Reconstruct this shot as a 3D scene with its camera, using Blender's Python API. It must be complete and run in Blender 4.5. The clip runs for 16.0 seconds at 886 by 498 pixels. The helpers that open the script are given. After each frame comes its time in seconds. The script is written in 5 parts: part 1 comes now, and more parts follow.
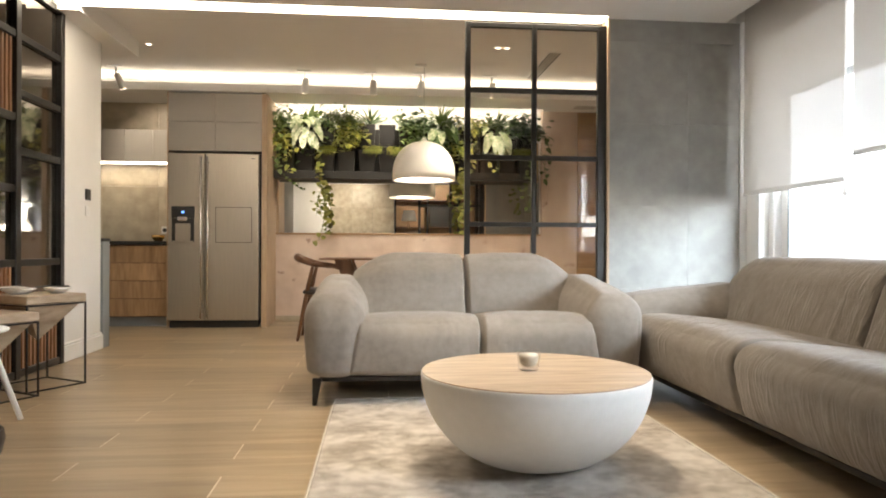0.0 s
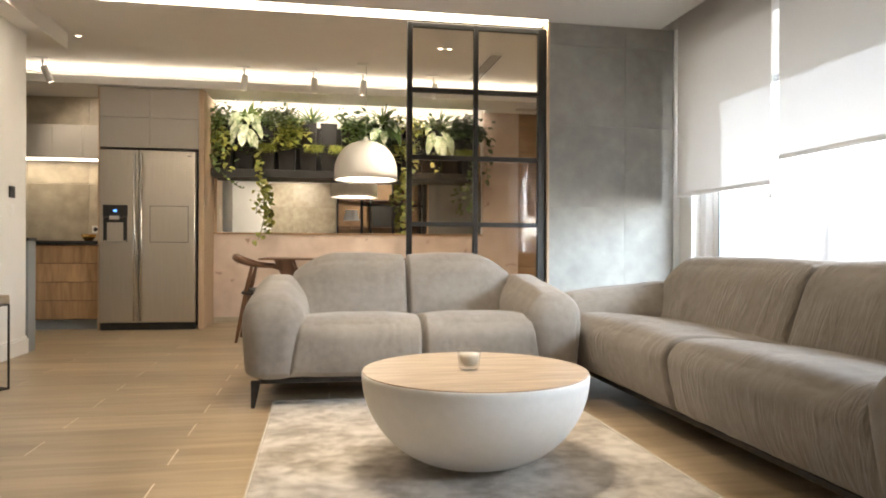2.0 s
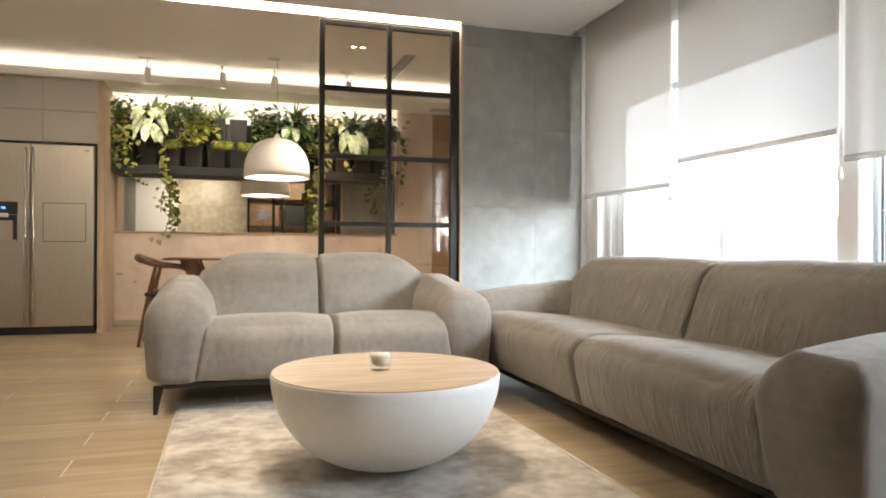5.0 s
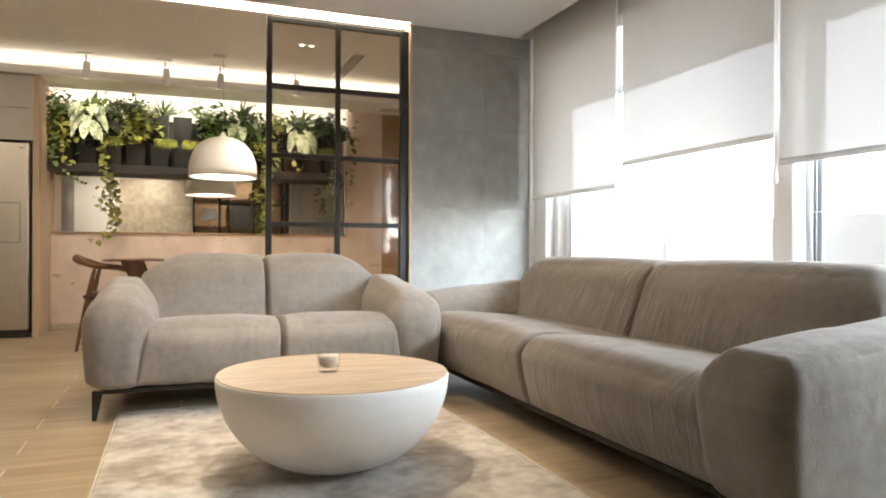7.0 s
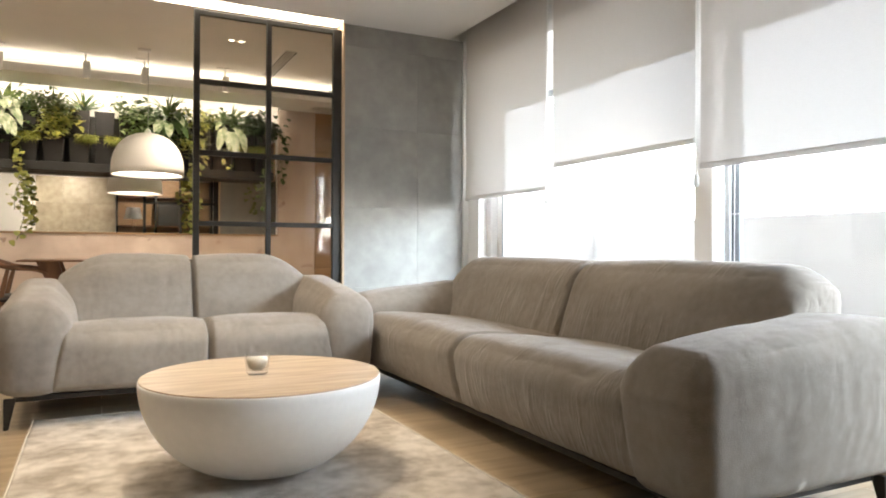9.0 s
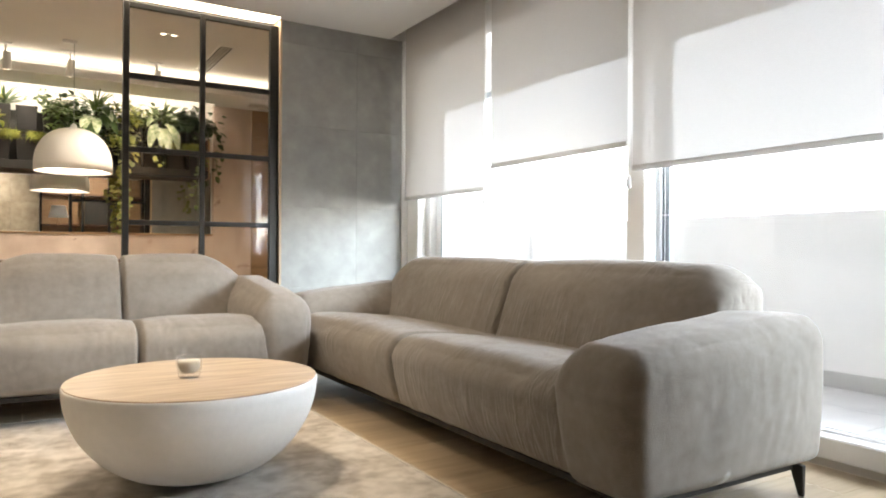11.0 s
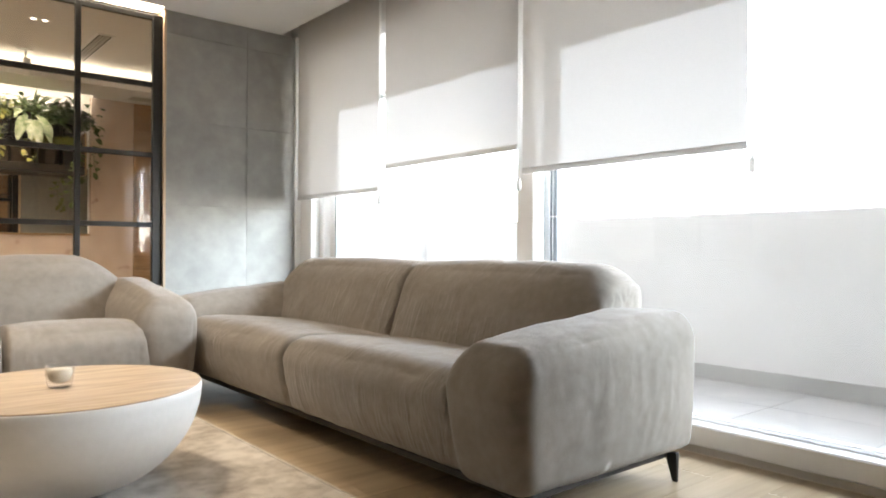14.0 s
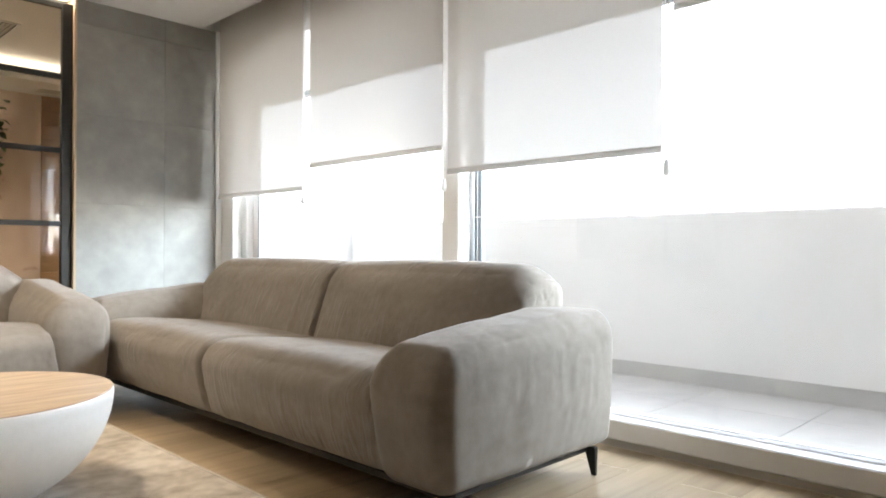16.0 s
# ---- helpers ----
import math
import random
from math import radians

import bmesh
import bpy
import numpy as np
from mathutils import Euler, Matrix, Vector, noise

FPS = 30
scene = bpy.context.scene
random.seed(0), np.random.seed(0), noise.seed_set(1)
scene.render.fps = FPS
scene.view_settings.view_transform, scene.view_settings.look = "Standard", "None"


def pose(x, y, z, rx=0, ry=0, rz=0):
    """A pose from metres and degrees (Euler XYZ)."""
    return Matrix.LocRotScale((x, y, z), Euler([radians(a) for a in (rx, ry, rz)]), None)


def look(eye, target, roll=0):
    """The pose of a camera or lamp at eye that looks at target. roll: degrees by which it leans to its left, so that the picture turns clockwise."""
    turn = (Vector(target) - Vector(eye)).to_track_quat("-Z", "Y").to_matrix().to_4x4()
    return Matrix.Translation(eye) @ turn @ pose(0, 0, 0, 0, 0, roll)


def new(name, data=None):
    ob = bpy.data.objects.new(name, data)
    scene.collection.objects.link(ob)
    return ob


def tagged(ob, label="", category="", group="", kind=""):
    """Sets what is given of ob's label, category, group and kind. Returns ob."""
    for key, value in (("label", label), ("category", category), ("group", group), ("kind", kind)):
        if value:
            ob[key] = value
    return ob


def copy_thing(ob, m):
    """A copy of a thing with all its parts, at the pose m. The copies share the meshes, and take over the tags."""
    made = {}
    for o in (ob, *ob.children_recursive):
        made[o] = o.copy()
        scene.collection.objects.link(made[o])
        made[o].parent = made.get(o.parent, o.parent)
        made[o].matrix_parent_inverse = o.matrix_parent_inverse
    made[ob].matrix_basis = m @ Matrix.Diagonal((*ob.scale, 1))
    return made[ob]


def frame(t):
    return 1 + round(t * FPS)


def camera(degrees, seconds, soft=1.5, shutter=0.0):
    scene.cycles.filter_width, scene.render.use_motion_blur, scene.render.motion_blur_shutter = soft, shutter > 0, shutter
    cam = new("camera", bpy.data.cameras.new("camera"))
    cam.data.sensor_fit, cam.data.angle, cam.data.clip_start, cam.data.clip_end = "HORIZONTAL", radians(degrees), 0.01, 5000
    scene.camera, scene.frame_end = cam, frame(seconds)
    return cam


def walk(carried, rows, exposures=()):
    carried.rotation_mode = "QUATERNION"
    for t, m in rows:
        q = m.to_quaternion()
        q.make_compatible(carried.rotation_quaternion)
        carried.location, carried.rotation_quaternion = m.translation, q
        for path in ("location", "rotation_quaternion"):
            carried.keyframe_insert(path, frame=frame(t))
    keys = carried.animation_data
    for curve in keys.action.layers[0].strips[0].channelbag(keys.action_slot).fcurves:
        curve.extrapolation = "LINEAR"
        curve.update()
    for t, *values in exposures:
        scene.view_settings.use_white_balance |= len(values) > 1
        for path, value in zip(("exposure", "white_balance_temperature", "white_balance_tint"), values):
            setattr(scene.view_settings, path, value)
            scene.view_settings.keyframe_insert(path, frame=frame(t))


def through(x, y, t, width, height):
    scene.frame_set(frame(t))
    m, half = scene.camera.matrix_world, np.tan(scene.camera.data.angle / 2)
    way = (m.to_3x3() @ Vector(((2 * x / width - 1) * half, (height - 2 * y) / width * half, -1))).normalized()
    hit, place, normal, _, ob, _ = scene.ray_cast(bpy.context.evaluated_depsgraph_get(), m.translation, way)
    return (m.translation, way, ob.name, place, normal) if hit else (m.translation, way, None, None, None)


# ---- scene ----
cam = camera(64.96, 16.0, 1.9)
PATH = [
    (0, 0.010, 0.111, 0.83, 89.86, -0.26, -5.30),
    (0.5, 0.012, 0.111, 0.83, 89.86, -0.27, -6.38),
    (1, 0.015, 0.111, 0.83, 89.87, -0.27, -7.51),
    (1.5, 0.017, 0.110, 0.83, 89.87, -0.27, -8.75),
    (2, 0.019, 0.110, 0.83, 89.88, -0.28, -9.97),
    (2.5, 0.022, 0.110, 0.83, 89.89, -0.27, -11.28),
    (3, 0.024, 0.109, 0.83, 89.90, -0.28, -12.48),
    (3.5, 0.026, 0.109, 0.83, 89.90, -0.28, -13.70),
    (4, 0.029, 0.108, 0.83, 89.90, -0.29, -14.85),
    (6.5, 0.038, 0.105, 0.83, 89.93, -0.28, -19.91),
    (7, 0.040, 0.104, 0.83, 89.96, -0.26, -21.00),
    (7.5, 0.042, 0.103, 0.83, 89.97, -0.26, -22.24),
    (8, 0.045, 0.102, 0.83, 89.97, -0.26, -23.56),
    (8.5, 0.047, 0.101, 0.83, 89.99, -0.27, -24.92),
    (9, 0.050, 0.100, 0.83, 90.01, -0.29, -26.36),
    (11.5, 0.060, 0.094, 0.83, 90.05, -0.32, -32.59),
    (12, 0.063, 0.093, 0.83, 90.07, -0.33, -34.04),
    (12.5, 0.065, 0.091, 0.83, 90.07, -0.32, -35.46),
    (13, 0.067, 0.089, 0.83, 90.09, -0.31, -36.89),
    (13.5, 0.069, 0.088, 0.83, 90.11, -0.30, -38.32),
    (14, 0.071, 0.086, 0.83, 90.12, -0.28, -39.75),
    (14.5, 0.074, 0.084, 0.83, 90.14, -0.27, -41.27),
    (15, 0.076, 0.082, 0.83, 90.15, -0.27, -42.75),
    (15.5, 0.078, 0.080, 0.83, 90.15, -0.27, -44.28),
    (16, 0.080, 0.078, 0.83, 90.16, -0.27, -45.70),
]
walk(cam, [(t, pose(*p)) for t, *p in PATH])

# ---- world and light ----
scene.view_settings.exposure = 4.06
world = bpy.data.worlds.new("world")
scene.world = world
world.use_nodes = True
wn = world.node_tree
sky = wn.nodes.new("ShaderNodeTexSky")
sky.sky_type = "NISHITA"
sky.sun_disc = False
sky.sun_elevation = radians(25)
sky.sun_rotation = radians(141)
sky.dust_density = 0.2
sky.air_density = 1.0
sky.ozone_density = 3.0
hazy = wn.nodes.new("ShaderNodeHueSaturation")
hazy.inputs["Saturation"].default_value = 0.26
wn.links.new(sky.outputs[0], hazy.inputs["Color"])
wn.links.new(hazy.outputs[0], wn.nodes["Background"].inputs[0])
wn.nodes["Background"].inputs[1].default_value = 0.15

sun_data = bpy.data.lights.new("sun", "SUN")
sun_data.energy = 0.62
sun_data.angle = radians(40)
sun_data.color = (0.74, 0.90, 1.0)
sun = new("sun", sun_data)
sun.matrix_world = look((5.7, -7.1, 4.24), (0, 0, 0))

WARM = (1.0, 0.85, 0.66)
DOWN = (1.0, 0.84, 0.65)


def lamp_light(kind, place, target, energy, size, color=WARM, angle=60, blend=0.6):
    data = bpy.data.lights.new("lamp_light", kind)
    data.energy, data.color = energy, color
    if kind == "SPOT":
        data.spot_size, data.spot_blend, data.shadow_soft_size = radians(angle), blend, size
    elif kind == "POINT":
        data.shadow_soft_size = size
    ob = new("lamp_light", data)
    ob.matrix_world = look(place, target)
    return ob


def strip_light(place, target, length, width, energy, color=WARM, spread=180):
    data = bpy.data.lights.new("strip_light", "AREA")
    data.shape, data.size, data.size_y = "RECTANGLE", length, width
    data.energy, data.color, data.spread = energy, color, radians(spread)
    ob = new("strip_light", data)
    ob.matrix_world = look(place, target)
    return ob


# ---- materials ----
def mat(name, color, rough=0.5, metal=0.0, grain=0.0, scale=20.0, bump=0.0, bscale=80.0, stretch=(1, 1, 1),
        tones=None, spots=0.0, spot_scale=3.0, sheen=0.0, per_object=0.0, coat=0.0, detail=6.0, span=0.2):
    """A surface with variation at two scales: fine grain and broad stains, and a fine relief."""
    m = bpy.data.materials.new(name)
    m.use_nodes = True
    nt = m.node_tree
    n, l = nt.nodes, nt.links
    b = n["Principled BSDF"]
    b.inputs["Roughness"].default_value = rough
    b.inputs["Metallic"].default_value = metal
    b.inputs["Sheen Weight"].default_value = sheen
    b.inputs["Coat Weight"].default_value = coat
    b.inputs["Base Color"].default_value = (*color, 1)
    co = n.new("ShaderNodeTexCoord")
    mp = n.new("ShaderNodeMapping")
    mp.inputs["Scale"].default_value = stretch
    source = co.outputs["Object"]
    if per_object:
        info = n.new("ShaderNodeObjectInfo")
        mul = n.new("ShaderNodeVectorMath")
        mul.operation = "SCALE"
        mul.inputs[3].default_value = 37.0
        comb = n.new("ShaderNodeCombineXYZ")
        for k in range(3):
            l.new(info.outputs["Random"], comb.inputs[k])
        l.new(comb.outputs[0], mul.inputs[0])
        add = n.new("ShaderNodeVectorMath")
        l.new(source, add.inputs[0])
        l.new(mul.outputs[0], add.inputs[1])
        source = add.outputs[0]
    l.new(source, mp.inputs["Vector"])
    fine = n.new("ShaderNodeTexNoise")
    fine.inputs["Scale"].default_value = scale
    fine.inputs["Detail"].default_value = detail
    l.new(mp.outputs[0], fine.inputs["Vector"])
    broad = n.new("ShaderNodeTexNoise")
    broad.inputs["Scale"].default_value = spot_scale
    broad.inputs["Detail"].default_value = 4
    l.new(mp.outputs[0], broad.inputs["Vector"])
    ramp = n.new("ShaderNodeValToRGB")
    lo, hi = tones or (tuple(c * (1 - grain) for c in color), tuple(min(1, c * (1 + grain)) for c in color))
    ramp.color_ramp.elements[0].position, ramp.color_ramp.elements[1].position = 0.5 - span, 0.5 + span
    ramp.color_ramp.elements[0].color, ramp.color_ramp.elements[1].color = (*lo, 1), (*hi, 1)
    mix = n.new("ShaderNodeMath")
    mix.operation = "MULTIPLY_ADD"
    mix.inputs[1].default_value = 1 - spots
    half = n.new("ShaderNodeMath")
    half.operation = "MULTIPLY"
    half.inputs[1].default_value = spots
    l.new(broad.outputs["Fac"], half.inputs[0])
    l.new(fine.outputs["Fac"], mix.inputs[0])
    l.new(half.outputs[0], mix.inputs[2])
    l.new(mix.outputs[0], ramp.inputs[0])
    out = ramp.outputs[0]
    if per_object:
        hsv = n.new("ShaderNodeHueSaturation")
        rng = n.new("ShaderNodeMapRange")
        rng.inputs[3].default_value, rng.inputs[4].default_value = 1 - per_object, 1 + per_object
        l.new(info.outputs["Random"], rng.inputs[0])
        l.new(rng.outputs[0], hsv.inputs["Value"])
        l.new(out, hsv.inputs["Color"])
        out = hsv.outputs[0]
    l.new(out, b.inputs["Base Color"])
    if bump:
        rel = n.new("ShaderNodeTexNoise")
        rel.inputs["Scale"].default_value = bscale
        rel.inputs["Detail"].default_value = 5
        l.new(mp.outputs[0], rel.inputs["Vector"])
        bp = n.new("ShaderNodeBump")
        bp.inputs["Strength"].default_value = bump
        bp.inputs["Distance"].default_value = 0.01
        l.new(rel.outputs["Fac"], bp.inputs["Height"])
        l.new(bp.outputs[0], b.inputs["Normal"])
    return m


def glow(name, color, strength):
    m = bpy.data.materials.new(name)
    m.use_nodes = True
    b = m.node_tree.nodes["Principled BSDF"]
    b.inputs["Base Color"].default_value = (*color, 1)
    b.inputs["Emission Color"].default_value = (*color, 1)
    b.inputs["Emission Strength"].default_value = strength
    return m


def clear(name, tint, gloss_rough=0.02, boost=1.0):
    """Thin glass: clear, with a Fresnel gloss."""
    m = bpy.data.materials.new(name)
    m.use_nodes = True
    nt = m.node_tree
    n, l = nt.nodes, nt.links
    n.remove(n["Principled BSDF"])
    tr = n.new("ShaderNodeBsdfTransparent")
    tr.inputs[0].default_value = (*tint, 1)
    gl = n.new("ShaderNodeBsdfGlossy")
    gl.inputs["Roughness"].default_value = gloss_rough
    fr = n.new("ShaderNodeLayerWeight")
    fr.inputs["Blend"].default_value = 0.5
    steep = n.new("ShaderNodeMath")
    steep.operation = "POWER"
    steep.inputs[1].default_value = 5.0
    l.new(fr.outputs["Facing"], steep.inputs[0])
    schlick = n.new("ShaderNodeMath")
    schlick.operation = "MULTIPLY_ADD"
    schlick.inputs[1].default_value, schlick.inputs[2].default_value = 0.9, 0.04
    l.new(steep.outputs[0], schlick.inputs[0])
    mx = n.new("ShaderNodeMixShader")
    fac = n.new("ShaderNodeMath")
    fac.operation = "MULTIPLY"
    fac.use_clamp = True
    fac.inputs[1].default_value = boost
    l.new(schlick.outputs[0], fac.inputs[0])
    l.new(fac.outputs[0], mx.inputs[0])
    l.new(tr.outputs[0], mx.inputs[1])
    l.new(gl.outputs[0], mx.inputs[2])
    l.new(mx.outputs[0], n["Material Output"].inputs[0])
    return m


def blind_cloth(name, through, gaps):
    m = bpy.data.materials.new(name)
    m.use_nodes = True
    nt = m.node_tree
    n, l = nt.nodes, nt.links
    n.remove(n["Principled BSDF"])
    co = n.new("ShaderNodeTexCoord")
    mp = n.new("ShaderNodeMapping")
    mp.inputs["Scale"].default_value = (1, 30, 400)
    ns = n.new("ShaderNodeTexNoise")
    ns.inputs["Scale"].default_value = 2
    l.new(co.outputs["Object"], mp.inputs[0])
    l.new(mp.outputs[0], ns.inputs["Vector"])
    ramp = n.new("ShaderNodeValToRGB")
    ramp.color_ramp.elements[0].color, ramp.color_ramp.elements[1].color = (0.60, 0.585, 0.57, 1), (0.68, 0.665, 0.65, 1)
    l.new(ns.outputs["Fac"], ramp.inputs[0])
    df = n.new("ShaderNodeBsdfDiffuse")
    tl = n.new("ShaderNodeBsdfTranslucent")
    tr = n.new("ShaderNodeBsdfTransparent")
    l.new(ramp.outputs[0], df.inputs[0])
    l.new(ramp.outputs[0], tl.inputs[0])
    m1 = n.new("ShaderNodeMixShader")
    m1.inputs[0].default_value = through
    m2 = n.new("ShaderNodeMixShader")
    m2.inputs[0].default_value = gaps
    l.new(df.outputs[0], m1.inputs[1])
    l.new(tl.outputs[0], m1.inputs[2])
    l.new(m1.outputs[0], m2.inputs[1])
    l.new(tr.outputs[0], m2.inputs[2])
    l.new(m2.outputs[0], n["Material Output"].inputs[0])
    return m


WHITE = mat("white_paint", (0.80, 0.79, 0.77), 0.6, grain=0.015, scale=6, bump=0.04, bscale=150)
CEILING = mat("ceiling_paint", (0.80, 0.79, 0.77), 0.8, grain=0.012, scale=4, bump=0.03, bscale=200)
TRIM = mat("white_lacquer", (0.82, 0.82, 0.81), 0.3, grain=0.01)
PVC = mat("window_plastic", (0.84, 0.84, 0.84), 0.28, grain=0.01)
CONCRETE = mat("concrete_tile", (0.27, 0.28, 0.27), 0.6, tones=((0.235, 0.233, 0.222), (0.365, 0.361, 0.343)), scale=9.0, span=0.22,
               spots=0.45, spot_scale=2.6, bump=0.04, bscale=60, per_object=0.04, detail=10)
SPLASH = mat("splash_tile", (0.42, 0.38, 0.31), 0.4, tones=((0.31, 0.265, 0.195), (0.53, 0.465, 0.36)), scale=8, spots=0.5,
             spot_scale=2, per_object=0.05, detail=9)
PLANK = mat("wood_look_tile", (0.40, 0.30, 0.20), 0.30, tones=((0.25, 0.186, 0.112), (0.425, 0.335, 0.222)), span=0.16, scale=5.5, detail=9,
            stretch=(0.35, 4.0, 1), spots=0.45, spot_scale=1.3, bump=0.05, bscale=25, per_object=0.13)
TILEJOINT = mat("tile_joint", (0.24, 0.24, 0.23), 0.8, grain=0.1)
GROUT = mat("grout", (0.72, 0.65, 0.55), 0.8, grain=0.1)
def sofa_cloth(name):
    return mat(name, (0.27, 0.24, 0.21), 0.92, tones=((0.195, 0.171, 0.149), (0.315, 0.280, 0.246)), scale=26, span=0.25, spots=0.55,
               spot_scale=5, bump=0.25, bscale=260, sheen=0.2, detail=10)


FABRIC = sofa_cloth("grey_fabric")
CREASED = sofa_cloth("creased_grey_fabric")
IRON = mat("black_steel", (0.020, 0.019, 0.018), 0.4, metal=0.3, grain=0.2, scale=30)
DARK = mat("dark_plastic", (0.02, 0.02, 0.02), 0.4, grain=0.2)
STEEL = mat("brushed_steel", (0.58, 0.53, 0.46), 0.40, metal=1.0, grain=0.06, scale=12, stretch=(20, 20, 0.3), bump=0.02, bscale=60)
ALUMINIUM = mat("grey_aluminium", (0.32, 0.36, 0.39), 0.4, metal=0.0, grain=0.05, stretch=(20, 20, 0.3))
CHROME = mat("chrome", (0.75, 0.75, 0.75), 0.15, metal=1.0)
GREYCAB = mat("taupe_lacquer", (0.47, 0.44, 0.395), 0.45, grain=0.02, scale=5)
REARWALL = mat("taupe_paint", (0.28, 0.26, 0.235), 0.6, grain=0.03, scale=5)
GREYUNIT = mat("grey_lacquer", (0.27, 0.29, 0.30), 0.45, grain=0.02, scale=5)
OAK = mat("oak", (0.38, 0.235, 0.125), 0.5, tones=((0.28, 0.16, 0.08), (0.47, 0.305, 0.175)), scale=7, stretch=(0.6, 6, 6), spots=0.3,
          spot_scale=1.5, bump=0.05, bscale=40, per_object=0.08, detail=9)
DRAWEROAK = mat("upright_oak", (0.36, 0.22, 0.11), 0.5, tones=((0.20, 0.11, 0.05), (0.46, 0.285, 0.145)), scale=6, stretch=(5, 5, 0.7), spots=0.4,
                spot_scale=1.6, bump=0.05, bscale=40, per_object=0.12, detail=9)
LIGHTOAK = mat("light_oak", (0.52, 0.38, 0.25), 0.5, tones=((0.42, 0.29, 0.18), (0.60, 0.46, 0.32)), scale=10, stretch=(6, 6, 0.5),
               spots=0.3, bump=0.03, bscale=40, detail=9)
WALNUT = mat("walnut", (0.10, 0.045, 0.022), 0.38, tones=((0.085, 0.036, 0.017), (0.20, 0.095, 0.047)), scale=14, stretch=(1, 1, 0.2), detail=8)
SLAT = mat("slat_wood", (0.26, 0.12, 0.055), 0.5, tones=((0.17, 0.075, 0.035), (0.34, 0.17, 0.08)), scale=12, stretch=(5, 5, 0.4),
           per_object=0.12, detail=8)
TOPWOOD = mat("acacia_top", (0.50, 0.33, 0.18), 0.36, tones=((0.27, 0.19, 0.12), (0.57, 0.46, 0.34)), span=0.2, scale=4.5, stretch=(1.0, 7, 1),
              spots=0.35, spot_scale=1.2, bump=0.03, bscale=30, detail=10, coat=0.15)
DRIFT = mat("petrified_wood", (0.42, 0.32, 0.22), 0.55, tones=((0.26, 0.18, 0.11), (0.60, 0.50, 0.38)), scale=7, stretch=(1, 1, 3),
            spots=0.5, spot_scale=4, bump=0.15, bscale=20, detail=9, per_object=0.05)
BOWLWHITE = mat("white_composite", (0.76, 0.75, 0.73), 0.5, grain=0.03, scale=30, spots=0.3, bump=0.08, bscale=45)
RUG = mat("silvery_pile", (0.47, 0.42, 0.35), 0.9, tones=((0.30, 0.25, 0.19), (0.66, 0.61, 0.54)), scale=20, spots=0.62, spot_scale=6.0, span=0.11,
          bump=0.5, bscale=220, sheen=0.5, detail=8)
PLASTER = mat("pink_plaster", (0.66, 0.54, 0.46), 0.7, span=0.14, tones=((0.55, 0.43, 0.36), (0.71, 0.59, 0.51)), scale=4, spots=0.6, spot_scale=2.0,
              bump=0.08, bscale=25, detail=9)
SHADE = mat("lamp_enamel", (0.82, 0.80, 0.77), 0.45, grain=0.01)
POT = mat("planter_plastic", (0.018, 0.0175, 0.017), 0.5, grain=0.2, scale=12)
LEATHER = mat("dark_leather", (0.03, 0.02, 0.016), 0.45, grain=0.2, bump=0.1)
LEAF = mat("green_leaf", (0.10, 0.15, 0.04), 0.45, tones=((0.06, 0.105, 0.025), (0.17, 0.22, 0.06)), scale=18, detail=3, per_object=0.15)
DARKLEAF = mat("dark_leaf", (0.055, 0.105, 0.03), 0.4, tones=((0.035, 0.075, 0.02), (0.09, 0.15, 0.045)), scale=14, detail=3, per_object=0.15)
LIMELEAF = mat("lime_leaf", (0.26, 0.27, 0.05), 0.45, tones=((0.12, 0.16, 0.03), (0.44, 0.41, 0.10)), scale=14, detail=3, per_object=0.12)
PALELEAF = mat("cream_leaf", (0.55, 0.55, 0.40), 0.45, tones=((0.15, 0.22, 0.09), (0.56, 0.57, 0.44)), span=0.14, scale=22, detail=3, spots=0.3,
               spot_scale=9, per_object=0.08)
MOSS = mat("moss_green", (0.20, 0.22, 0.04), 0.8, tones=((0.10, 0.13, 0.02), (0.30, 0.30, 0.07)), scale=30)
BALCONY_PAINT = mat("exterior_paint", (0.68, 0.67, 0.66), 0.8, grain=0.03, scale=3, bump=0.05, bscale=60)
BALCONY_TILE = mat("balcony_tile", (0.42, 0.41, 0.395), 0.6, grain=0.08, scale=6, per_object=0.03)
CERAMIC = mat("white_ceramic", (0.80, 0.79, 0.76), 0.2, grain=0.01)
WAX = mat("candle_wax", (0.50, 0.46, 0.37), 0.5, grain=0.1)
